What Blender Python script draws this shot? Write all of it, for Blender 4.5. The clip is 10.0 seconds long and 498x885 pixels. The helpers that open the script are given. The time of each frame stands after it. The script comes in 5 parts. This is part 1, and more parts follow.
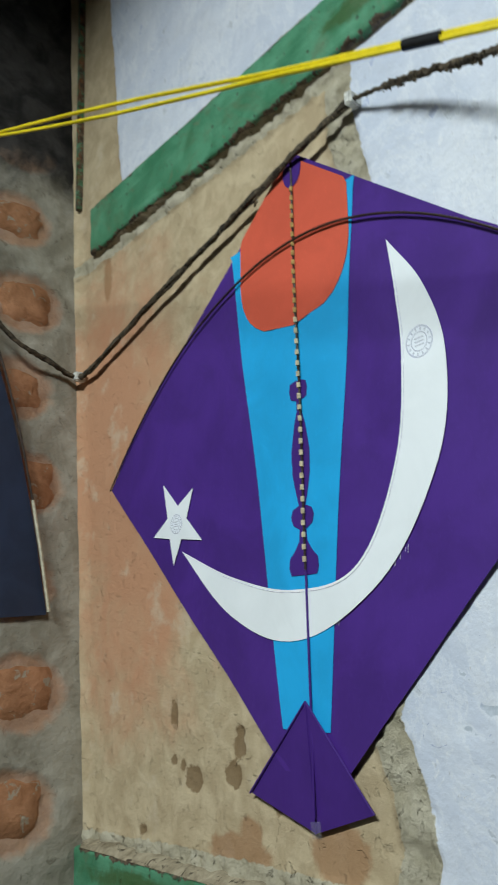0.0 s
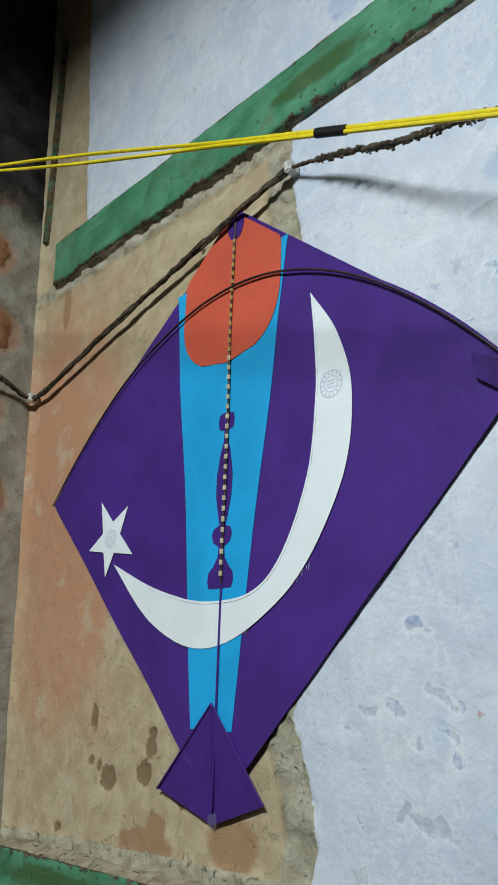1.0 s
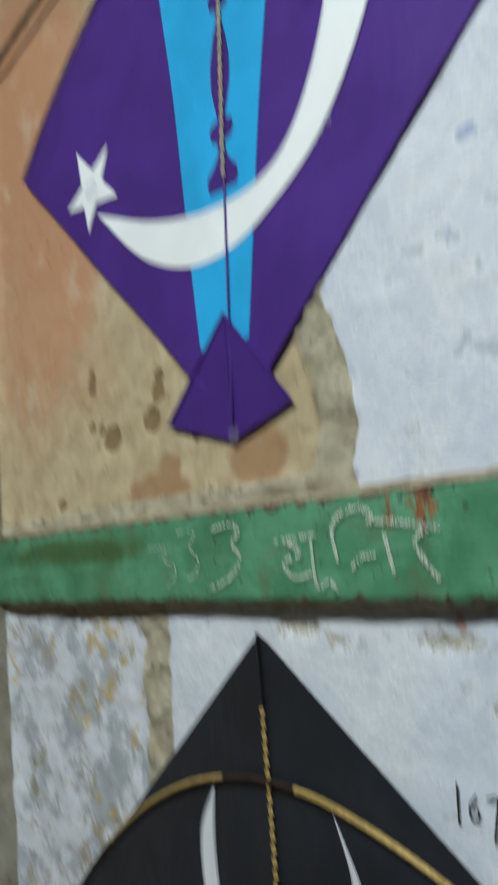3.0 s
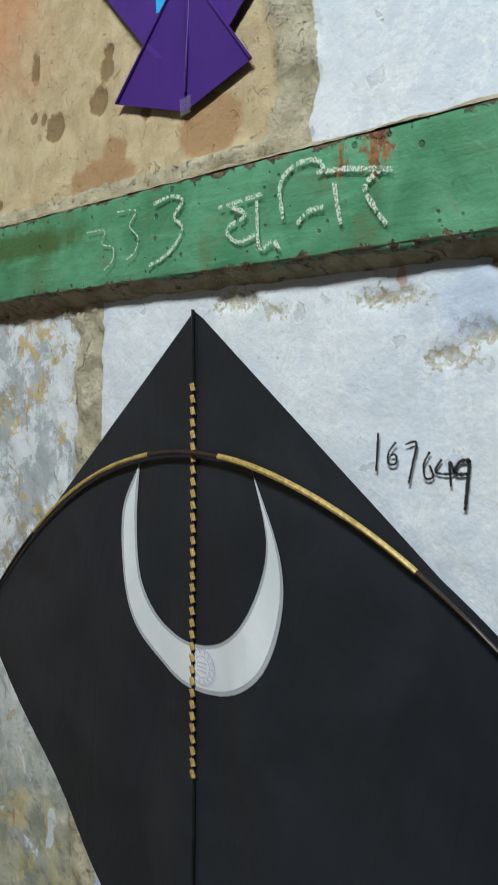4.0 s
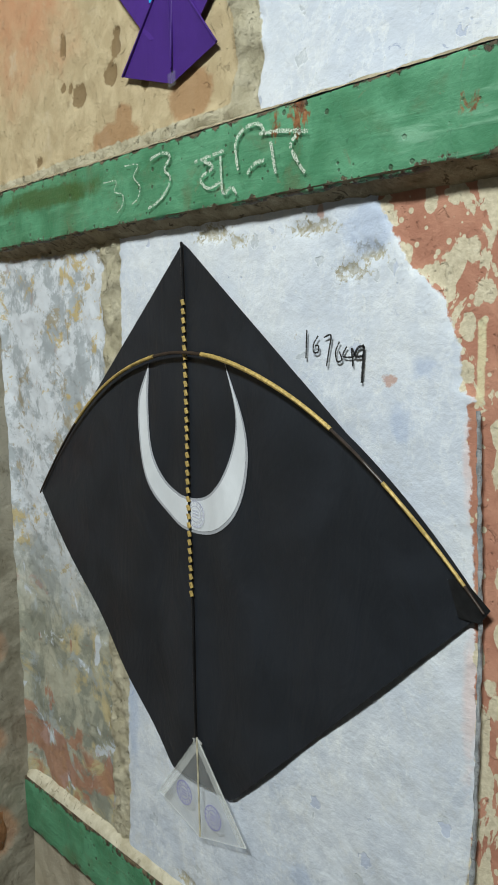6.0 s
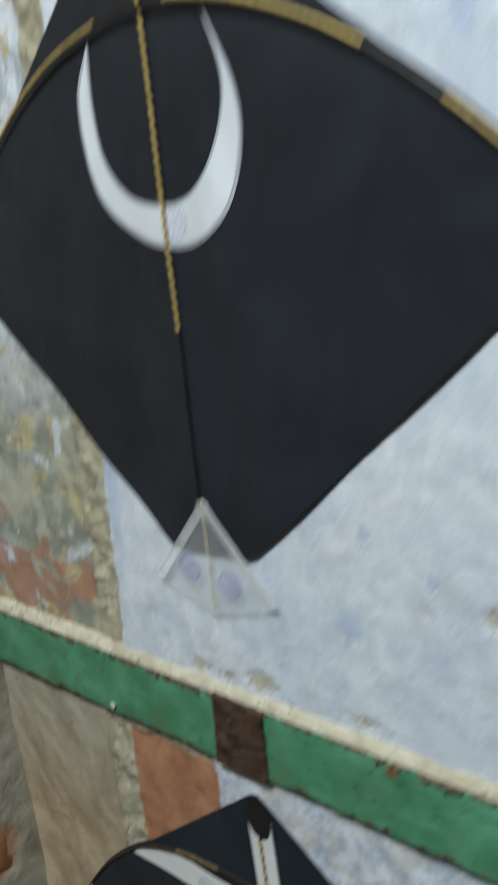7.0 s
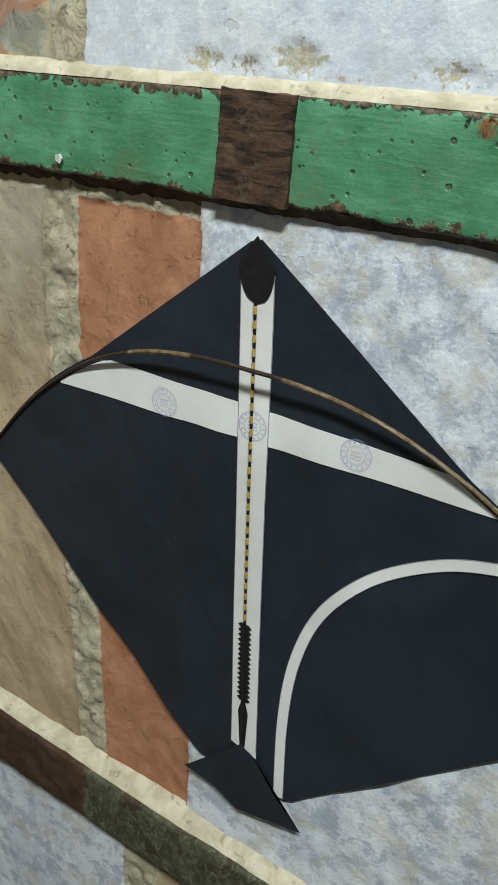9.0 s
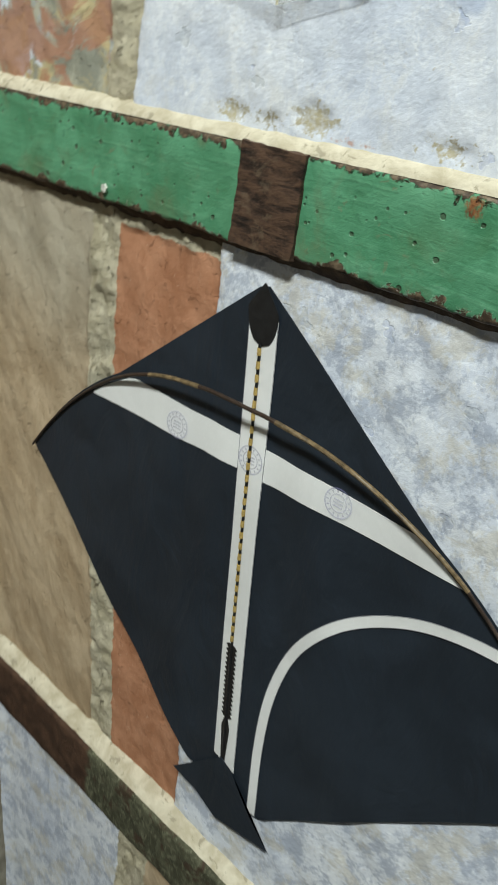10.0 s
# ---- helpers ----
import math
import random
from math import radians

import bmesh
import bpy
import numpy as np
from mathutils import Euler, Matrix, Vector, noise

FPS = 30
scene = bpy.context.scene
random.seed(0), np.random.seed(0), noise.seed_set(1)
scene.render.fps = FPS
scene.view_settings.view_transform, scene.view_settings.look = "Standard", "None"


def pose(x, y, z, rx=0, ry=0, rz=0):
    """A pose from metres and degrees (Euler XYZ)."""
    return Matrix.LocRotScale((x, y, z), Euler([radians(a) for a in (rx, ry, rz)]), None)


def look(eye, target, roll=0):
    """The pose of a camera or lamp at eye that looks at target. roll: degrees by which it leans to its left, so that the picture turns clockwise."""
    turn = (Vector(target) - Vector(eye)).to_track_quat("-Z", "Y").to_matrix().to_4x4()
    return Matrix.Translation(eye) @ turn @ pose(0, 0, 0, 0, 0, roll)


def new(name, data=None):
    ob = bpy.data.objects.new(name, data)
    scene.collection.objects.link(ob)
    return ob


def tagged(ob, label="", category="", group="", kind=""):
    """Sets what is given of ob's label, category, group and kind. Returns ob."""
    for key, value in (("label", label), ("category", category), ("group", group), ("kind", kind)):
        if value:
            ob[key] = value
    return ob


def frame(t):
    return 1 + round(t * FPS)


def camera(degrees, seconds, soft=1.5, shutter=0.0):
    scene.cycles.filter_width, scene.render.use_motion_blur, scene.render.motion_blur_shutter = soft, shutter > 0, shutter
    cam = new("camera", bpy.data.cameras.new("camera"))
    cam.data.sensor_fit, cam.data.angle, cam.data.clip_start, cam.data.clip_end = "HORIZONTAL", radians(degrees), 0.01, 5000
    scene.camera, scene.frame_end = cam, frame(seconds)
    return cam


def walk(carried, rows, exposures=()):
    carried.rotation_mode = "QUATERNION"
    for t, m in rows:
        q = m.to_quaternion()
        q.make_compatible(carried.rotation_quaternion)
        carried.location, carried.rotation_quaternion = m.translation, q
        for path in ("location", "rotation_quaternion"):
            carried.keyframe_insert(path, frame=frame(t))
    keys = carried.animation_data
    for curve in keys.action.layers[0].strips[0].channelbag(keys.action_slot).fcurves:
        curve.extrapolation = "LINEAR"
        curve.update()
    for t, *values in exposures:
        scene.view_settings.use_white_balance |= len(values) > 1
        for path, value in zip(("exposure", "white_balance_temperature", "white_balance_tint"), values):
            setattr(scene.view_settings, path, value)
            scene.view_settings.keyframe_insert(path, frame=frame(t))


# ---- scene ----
cam = camera(34.15, 10.0, shutter=0.5)
PATH = [
    (0, (0.484, -0.460, 1.473), (-0.998, 0.774, 2.003), -2.5),
    (0.2, (0.499, -0.480, 1.467), (-0.972, 0.758, 2.016), -1.6),
    (0.5, (0.544, -0.473, 1.461), (-0.869, 0.808, 2.062), -1.3),
    (1, (0.553, -0.478, 1.440), (-0.847, 0.806, 2.064), 0.5),
    (1.5, (0.555, -0.469, 1.432), (-0.857, 0.801, 2.056), 0.6),
    (2, (0.548, -0.453, 1.423), (-0.879, 0.818, 2.013), 0.2),
    (2.2, (0.541, -0.450, 1.410), (-0.887, 0.820, 1.992), -0.1),
    (2.5, (0.506, -0.433, 1.373), (-0.957, 0.836, 1.871), -1.6),
    (2.8, (0.459, -0.424, 1.299), (-0.990, 0.889, 1.713), -2.8),
    (3, (0.430, -0.403, 1.262), (-1.003, 0.963, 1.548), -3.4),
    (3.2, (0.405, -0.381, 1.224), (-1.015, 1.021, 1.364), -2.0),
    (4.3, (0.433, -0.392, 1.139), (-0.935, 1.064, 1.044), 1.8),
    (4.5, (0.477, -0.410, 1.151), (-0.924, 1.013, 1.042), 1.6),
    (5, (0.563, -0.453, 1.145), (-0.899, 0.902, 0.986), 0.2),
    (5.2, (0.581, -0.453, 1.134), (-0.899, 0.878, 0.935), 0.4),
    (6.5, (0.591, -0.444, 1.115), (-0.862, 0.892, 0.793), -0.9),
    (6.8, (0.523, -0.426, 1.051), (-0.836, 0.964, 0.570), -3.7),
    (7, (0.452, -0.442, 0.976), (-0.796, 1.022, 0.431), -4.7),
    (7.2, (0.416, -0.442, 0.887), (-0.845, 1.014, 0.360), -4.8),
    (7.5, (0.337, -0.429, 0.839), (-0.663, 1.172, 0.177), -3.6),
    (7.8, (0.312, -0.423, 0.812), (-0.579, 1.138, -0.091), 0.1),
    (8, (0.315, -0.457, 0.719), (-0.551, 1.153, -0.091), 2.2),
    (8.5, (0.308, -0.487, 0.634), (-0.514, 1.117, -0.234), 5.1),
    (9, (0.321, -0.487, 0.605), (-0.535, 1.105, -0.251), 5.5),
    (9.5, (0.358, -0.468, 0.627), (-0.638, 1.064, -0.186), 4.2),
    (10, (0.395, -0.442, 0.653), (-0.693, 0.971, -0.253), 8.6),
]
walk(cam, [(t, look(eye, target, roll)) for t, eye, target, roll in PATH], (
    (0.0, 0.38, 6500, 10), (0.5, 0.33, 6480, 10), (2.0, 0.28, 6480, 10), (3.0, 0.48, 6700, 10), (3.2, 0.54, 6750, 10), (4.5, 0.92, 6850, 10), (5.2, 0.88, 6900, 10), (6.5, 1.00, 6950, 10), (7.2, 1.08, 6500, 10), (7.8, 1.20, 6550, 10), (8.5, 1.38, 6800, 10), (9.0, 1.58, 6950, 10), (9.5, 1.60, 7000, 10), (10.0, 1.63, 7050, 10)))

# ---- light: one cool LED tube high on the facing side of the room, and dim ambient ----
world = bpy.data.worlds.new("world")
scene.world = world
world.use_nodes = True
world.node_tree.nodes["Background"].inputs[0].default_value = (0.75, 0.85, 1.0, 1)
world.node_tree.nodes["Background"].inputs[1].default_value = 0.035
lamp = bpy.data.lights.new("tube_light", "AREA")
lamp.shape, lamp.size, lamp.size_y, lamp.energy, lamp.color = "RECTANGLE", 0.9, 0.05, 38.0, (0.86, 0.97, 1.0)
tube = new("tube_light", lamp)
tube.matrix_world = look((0.75, -1.45, 2.62), (0.1, 0.0, 1.3))


# ---- node helpers ----
class Mat:
    """A material with a Principled shader and short calls for its nodes."""

    def __init__(self, name):
        self.m = bpy.data.materials.new(name)
        self.m.use_nodes = True
        self.t = self.m.node_tree
        self.b = self.t.nodes["Principled BSDF"]
        self.co = self.node("ShaderNodeTexCoord").outputs["Object"]

    def node(self, kind, **props):
        n = self.t.nodes.new(kind)
        for k, v in props.items():
            setattr(n, k, v)
        return n

    def put(self, socket, v):
        if isinstance(v, bpy.types.NodeSocket):
            self.t.links.new(v, socket)
        elif isinstance(v, tuple) and len(v) == 3 and socket.type == "RGBA":
            socket.default_value = (*v, 1)
        else:
            socket.default_value = v

    def noise(self, scale, detail=4.0, rough=0.55, dist=0.0, stretch=None, seed=0.0, turn=0.0):
        n = self.node("ShaderNodeTexNoise")
        m = self.node("ShaderNodeMapping")
        at = self.co
        if turn:
            spin = self.node("ShaderNodeMapping")
            spin.inputs["Rotation"].default_value = (0, radians(turn), 0)
            self.put(spin.inputs["Vector"], at)
            at = spin.outputs[0]
        self.put(m.inputs["Vector"], at)
        m.inputs["Location"].default_value = (seed, seed * 0.7, -seed * 1.3)
        if stretch:
            m.inputs["Scale"].default_value = stretch
        self.put(n.inputs["Vector"], m.outputs[0])
        for k, v in (("Scale", scale), ("Detail", detail), ("Roughness", rough), ("Distortion", dist)):
            n.inputs[k].default_value = v
        return n.outputs["Fac"]

    def cells(self, scale, seed=0.0, stretch=(1, 1, 1)):
        n = self.node("ShaderNodeTexVoronoi")
        m = self.node("ShaderNodeMapping")
        self.put(m.inputs["Vector"], self.co)
        m.inputs["Location"].default_value = (seed, seed, seed)
        m.inputs["Scale"].default_value = stretch
        self.put(n.inputs["Vector"], m.outputs[0])
        n.inputs["Scale"].default_value = scale
        return n.outputs["Distance"]

    def warped(self, seed, amount):
        m = self.node("ShaderNodeMapping")
        n = self.node("ShaderNodeTexNoise")
        self.put(n.inputs["Vector"], self.co)
        n.inputs["Scale"].default_value = 70
        n.inputs["Detail"].default_value = 5
        mix = self.node("ShaderNodeMix", data_type="RGBA", blend_type="ADD")
        mix.inputs[0].default_value = 0.03 * amount
        self.put(mix.inputs[6], self.co)
        self.put(mix.inputs[7], n.outputs["Color"])
        self.put(m.inputs["Vector"], mix.outputs[2])
        m.inputs["Location"].default_value = (seed, seed, seed)
        return m.outputs[0]

    def flakes(self, scale, seed, amount):
        """Distance to ragged cell centres and a random number for each cell."""
        n = self.node("ShaderNodeTexVoronoi")
        self.put(n.inputs["Vector"], self.warped(seed, amount))
        n.inputs["Scale"].default_value = scale
        sep = self.node("ShaderNodeSeparateColor")
        self.put(sep.inputs[0], n.outputs["Color"])
        return n.outputs["Distance"], sep.outputs[0]

    def cracks(self, scale, seed):
        n = self.node("ShaderNodeTexVoronoi", feature="DISTANCE_TO_EDGE")
        self.put(n.inputs["Vector"], self.warped(seed, 1.2))
        n.inputs["Scale"].default_value = scale
        return n.outputs["Distance"]

    def attr(self, name):
        return self.node("ShaderNodeAttribute", attribute_name=name).outputs["Fac"]

    def calc(self, op, a, b=0.0, c=0.0):
        n = self.node("ShaderNodeMath", operation=op)
        for s, v in zip(n.inputs, (a, b, c)):
            self.put(s, v)
        return n.outputs[0]

    def step(self, v, lo, hi, to0=0.0, to1=1.0):
        n = self.node("ShaderNodeMapRange", interpolation_type="SMOOTHSTEP")
        for k, x in (("Value", v), ("From Min", lo), ("From Max", hi), ("To Min", to0), ("To Max", to1)):
            self.put(n.inputs[k], x)
        return n.outputs[0]

    def mix(self, f, a, b):
        n = self.node("ShaderNodeMix", data_type="RGBA")
        self.put(n.inputs[0], f)
        self.put(n.inputs[6], a)
        self.put(n.inputs[7], b)
        return n.outputs[2]

    def edge(self, name, amp, soft=0.0006, scale=90.0, seed=0.0):
        """1 inside the region whose signed distance is stored under name, with a ragged border."""
        n = self.noise(scale, 6, 0.65, 0.3, seed=seed)
        d = self.calc("ADD", self.attr(name), self.calc("MULTIPLY", self.calc("SUBTRACT", n, 0.5), amp))
        return self.step(d, -soft, soft)

    def bump(self, h, strength=0.4, distance=0.002, under=None):
        n = self.node("ShaderNodeBump")
        n.inputs["Strength"].default_value, n.inputs["Distance"].default_value = strength, distance
        self.put(n.inputs["Height"], h)
        if under is not None:
            self.put(n.inputs["Normal"], under)
        return n.outputs[0]

    def done(self, color, rough=0.8, normal=None, metal=0.0, spec=0.5):
        self.put(self.b.inputs["Base Color"], color)
        self.put(self.b.inputs["Roughness"], rough)
        self.b.inputs["Metallic"].default_value = metal
        self.b.inputs["Specular IOR Level"].default_value = spec
        if normal is not None:
            self.put(self.b.inputs["Normal"], normal)
        return self.m


def wall_material():
    """Layered old limewash, plaster, cement, brick and flaking paint; regions come from signed distances stored on the wall."""
    k = Mat("old_layered_plaster")
    big, mid, fine = k.noise(7, 5, 0.6), k.noise(38, 6, 0.62, 0.4, seed=3), k.noise(260, 4, 0.6, seed=5)
    # bare tan plaster with orange stains and brown damp spots
    tan = k.mix(k.step(mid, 0.35, 0.7), (0.46, 0.355, 0.215), (0.60, 0.485, 0.31))
    tan = k.mix(k.step(k.calc("ADD", k.attr("orange"), k.calc("MULTIPLY", k.noise(16, 6, 0.65, 0.5, seed=9), 0.9)), 0.55, 1.15), tan, (0.55, 0.285, 0.16))
    tan = k.mix(k.step(k.noise(24, 5, 0.6, seed=21), 0.56, 0.72, 0, 0.5), tan, (0.63, 0.535, 0.39))
    tan = k.mix(k.calc("MULTIPLY", k.edge("spot", 0.010, 0.0012, 120, 2), 0.8), tan, (0.19, 0.115, 0.05))
    tan = k.mix(k.calc("MULTIPLY", k.edge("stain", 0.016, 0.003, 70, 12), 0.75), tan, (0.36, 0.19, 0.09))
    # rough cement
    cem = k.mix(k.step(mid, 0.3, 0.7), (0.42, 0.37, 0.255), (0.60, 0.545, 0.41))
    cem = k.mix(k.step(k.noise(120, 5, 0.7, 1.0, seed=31), 0.60, 0.72, 0, 0.8), cem, (0.13, 0.10, 0.06))
    # limewash: pale blue-white with smears, scuffs and chips
    white = k.mix(k.step(big, 0.35, 0.68), (0.60, 0.645, 0.735), (0.72, 0.745, 0.79))
    smear = k.noise(26, 8, 0.72, 0.7, stretch=(1, 1, 0.55), seed=14)
    white = k.mix(k.step(smear, 0.50, 0.72, 0, 0.34), white, (0.50, 0.55, 0.64))
    white = k.mix(k.step(k.noise(60, 6, 0.7, 0.8, seed=44), 0.60, 0.70, 0, 0.7), white, (0.82, 0.83, 0.84))
    white = k.mix(k.step(k.calc("ADD", k.noise(52, 5, 0.6, 2.2, stretch=(1, 1, 1.7), seed=17), k.calc("MULTIPLY", k.noise(5, 2, 0.5, seed=61), 0.22)), 0.80, 0.85, 0, 0.75), white, (0.30, 0.36, 0.52))
    white = k.mix(k.step(k.noise(150, 4, 0.6, 1.5, seed=77), 0.70, 0.76, 0, 0.6), white, (0.42, 0.36, 0.28))
    white = k.mix(k.step(k.noise(75, 5, 0.6, 0.3, stretch=(0.3, 1, 1.5), seed=33), 0.56, 0.72, 0, 0.35), white, (0.52, 0.55, 0.60))
    flake, pick = k.flakes(58, 3.0, 1.1)
    chip = k.calc("MULTIPLY", k.step(flake, 0.30, 0.33, 1, 0), k.step(pick, 0.92, 0.93))
    white = k.mix(k.calc("MULTIPLY", chip, 0.42), white, k.mix(k.step(pick, 0.955, 0.965), (0.40, 0.43, 0.44), (0.30, 0.37, 0.58)))
    rim = k.calc("MULTIPLY", k.calc("MULTIPLY", k.step(flake, 0.30, 0.34), k.step(flake, 0.34, 0.42, 1, 0)), k.step(pick, 0.90, 0.91))
    white = k.mix(k.calc("MULTIPLY", rim, 0.3), white, (0.80, 0.81, 0.82))
    crack = k.calc("MULTIPLY", k.step(k.cracks(17, 2.0), 0.008, 0.018, 1, 0), k.step(k.noise(9, 3, 0.6, seed=67), 0.61, 0.66))
    white = k.mix(k.calc("MULTIPLY", crack, 0.10), white, (0.30, 0.29, 0.28))
    brushed = k.noise(13, 9, 0.74, 0.35, stretch=(1.3, 1, 0.8), seed=88)
    white = k.mix(k.step(brushed, 0.52, 0.62, 0, 0.20), white, (0.52, 0.565, 0.66))
    white = k.mix(k.calc("MULTIPLY", k.step(brushed, 0.50, 0.535), k.step(brushed, 0.545, 0.56, 0.35, 0)), white, (0.82, 0.835, 0.85))
    mott = k.attr("mottle")
    m1 = k.step(k.noise(48, 9, 0.78, 0.15, seed=23), 0.46, 0.58)
    white = k.mix(k.calc("MULTIPLY", k.calc("MULTIPLY", m1, mott), 0.75), white, (0.34, 0.38, 0.47))
    m2 = k.step(k.noise(26, 9, 0.76, 0.2, seed=29), 0.50, 0.60)
    white = k.mix(k.calc("MULTIPLY", k.calc("MULTIPLY", m2, mott), 0.55), white, (0.55, 0.51, 0.42))
    white = k.mix(k.calc("MULTIPLY", k.edge("ochre_chip", 0.034, 0.0016, 230, 4), k.step(fine, 0.35, 0.6, 0.4, 0.85)), white, k.mix(k.step(mid, 0.4, 0.6), (0.27, 0.22, 0.11), (0.42, 0.36, 0.21)))
    white = k.mix(k.calc("MULTIPLY", k.edge("blue_chip", 0.022, 0.005, 60, 6), 0.40), white, (0.30, 0.40, 0.62))
    # flaked spots with a lifted pale rim, some bare blue and some grey underneath
    scab = k.edge("flake", 0.006, 0.0006, 160, 16)
    rim2 = k.calc("MULTIPLY", k.edge("flake_rim", 0.006, 0.0012, 160, 16), k.calc("SUBTRACT", 1.0, scab))
    white = k.mix(k.calc("MULTIPLY", rim2, 0.30), white, (0.84, 0.855, 0.87))
    white = k.mix(k.calc("MULTIPLY", scab, k.step(k.noise(210, 4, 0.6, seed=24), 0.35, 0.6, 0.35, 0.85)), white, k.mix(k.step(k.noise(34, 3, 0.5, seed=19), 0.42, 0.48), (0.30, 0.37, 0.58), (0.46, 0.51, 0.56)))
    white = k.mix(k.calc("MULTIPLY", k.edge("pink", 0.012, 0.003, 60, 21), 0.7), white, (0.74, 0.58, 0.56))
    white = k.mix(k.calc("MULTIPLY", k.edge("red_chip", 0.010, 0.0010, 200, 8), 0.65), white, (0.48, 0.22, 0.13))
    # old red paint with cream drips
    blob = k.calc("ADD", k.cells(58, 1.0, (1, 1, 0.62)), k.calc("MULTIPLY", k.noise(70, 4, 0.6, seed=6), 0.5))
    drop = k.calc("ADD", k.cells(120, 4.0), k.calc("MULTIPLY", k.noise(40, 3, 0.5, seed=8), 0.65))
    pool = k.noise(24, 5, 0.6, 0.8, stretch=(1.2, 1, 0.7), seed=52)
    dots = k.calc("MAXIMUM", k.calc("MAXIMUM", k.step(blob, 0.60, 0.63, 1, 0), k.step(drop, 0.52, 0.56, 1, 0)), k.step(pool, 0.545, 0.560))
    red = k.mix(k.step(mid, 0.35, 0.7), (0.42, 0.185, 0.125), (0.55, 0.275, 0.19))
    red = k.mix(dots, red, k.mix(k.step(fine, 0.35, 0.7), (0.57, 0.49, 0.35), (0.70, 0.62, 0.47)))
    red = k.mix(k.calc("MULTIPLY", k.edge("yellow", 0.004, 0.0008, 120, 23), 0.8), red, (0.72, 0.65, 0.42))
    # flaking many-coloured paint
    low = k.attr("lower")
    pat = k.mix(k.step(k.noise(19, 10, 0.76, 0.3, seed=71), 0.44, 0.52), (0.40, 0.43, 0.46), (0.66, 0.69, 0.74))
    pat = k.mix(k.step(k.noise(17, 10, 0.74, 0.4, seed=73), 0.56, 0.60, 0, 0.85), pat, (0.56, 0.42, 0.18))
    pat = k.mix(k.step(k.noise(24, 10, 0.76, 0.4, seed=75), 0.57, 0.61, 0, 0.8), pat, (0.36, 0.30, 0.20))
    pat = k.mix(k.step(k.noise(30, 9, 0.75, 0.3, seed=76), 0.60, 0.64, 0, 0.6), pat, (0.40, 0.30, 0.27))
    pl = k.mix(k.step(k.noise(20, 6, 0.65, 0.8, seed=81), 0.42, 0.6), (0.27, 0.275, 0.225), (0.45, 0.435, 0.345))
    pl = k.mix(k.step(k.noise(15, 7, 0.66, 0.5, seed=87), 0.53, 0.62, 0, 0.75), pl, (0.56, 0.45, 0.235))
    pl = k.mix(k.step(k.noise(18, 7, 0.66, 0.4, seed=89), 0.55, 0.62, 0, 0.7), pl, (0.36, 0.40, 0.42))
    pl = k.mix(k.step(k.noise(26, 6, 0.6, 0.6, seed=83), 0.57, 0.62, 0, 0.9), pl, (0.62, 0.66, 0.72))
    pl = k.mix(k.step(k.calc("ADD", k.noise(22, 6, 0.6, 0.7, seed=85), k.attr("orange")), 0.60, 0.68, 0, 0.8), pl, (0.40, 0.185, 0.115))
    pat = k.mix(low, pat, pl)
    # brown stone face and orange-red brick face
    streak = k.noise(20, 8, 0.66, 0.5, stretch=(1.15, 1, 0.55), seed=91, turn=32)
    stone = k.mix(k.step(streak, 0.33, 0.67), (0.36, 0.26, 0.16), (0.54, 0.42, 0.285))
    stone = k.mix(k.step(k.calc("ADD", low, k.calc("MULTIPLY", big, 0.6)), 0.2, 1.1), k.mix(k.step(streak, 0.33, 0.67), (0.33, 0.285, 0.21), (0.45, 0.40, 0.31)), stone)
    brick = k.mix(k.step(mid, 0.3, 0.7), (0.35, 0.150, 0.078), (0.49, 0.240, 0.140))
    brick = k.mix(k.step(k.noise(170, 5, 0.7, 1.5, seed=95), 0.60, 0.74, 0, 0.7), brick, (0.62, 0.42, 0.29))
    col = tan
    for name, c, amp, sc in (("patch", pat, 0.012, 60), ("stone", stone, 0.006, 60), ("brick", brick, 0.008, 70), ("cement", cem, 0.010, 90), ("red", red, 0.008, 90), ("white", white, 0.009, 110)):
        col = k.mix(k.edge(name, amp, 0.0007, sc, 40 + sc), col, c)
    col = k.mix(k.step(fine, 0.62, 0.8, 0, 0.35), col, (0.20, 0.17, 0.13))
    rough_h = k.calc("ADD", k.calc("MULTIPLY", mid, 1.0), k.calc("MULTIPLY", fine, 0.35))
    edge_h = k.edge("white", 0.009, 0.0009, 110, 150)
    pits = k.calc("ADD", k.noise(110, 7, 0.75, 0.8, seed=36), k.calc("MULTIPLY", k.step(k.noise(120, 5, 0.7, 1.0, seed=31), 0.58, 0.70), -0.8))
    coarse = k.calc("MULTIPLY", k.calc("MULTIPLY", k.calc("SUBTRACT", 1.0, edge_h), k.step(k.attr("cement"), -0.006, 0.006, 0.25, 1.0)), pits)
    slate = k.calc("MULTIPLY", k.edge("stone", 0.004, 0.002, 60, 3), k.calc("ADD", k.calc("MULTIPLY", streak, 0.4), k.calc("MULTIPLY", k.noise(9, 6, 0.55, 0.4, stretch=(1.6, 1, 0.5), seed=93, turn=32), 0.9)))
    edge_h = k.calc("ADD", edge_h, k.calc("MULTIPLY", slate, 3.0))
    nrm = k.bump(coarse, 0.85, 0.004, k.bump(edge_h, 0.6, 0.002))
    nrm = k.bump(k.calc("SUBTRACT", k.calc("ADD", k.calc("MULTIPLY", smear, 0.55), rough_h), k.calc("ADD", k.calc("MULTIPLY", chip, 0.2), k.calc("MULTIPLY", crack, 0.08))), 0.75, 0.0018, nrm)
    return k.done(col, k.step(mid, 0.3, 0.7, 0.72, 0.95), nrm, spec=0.25)


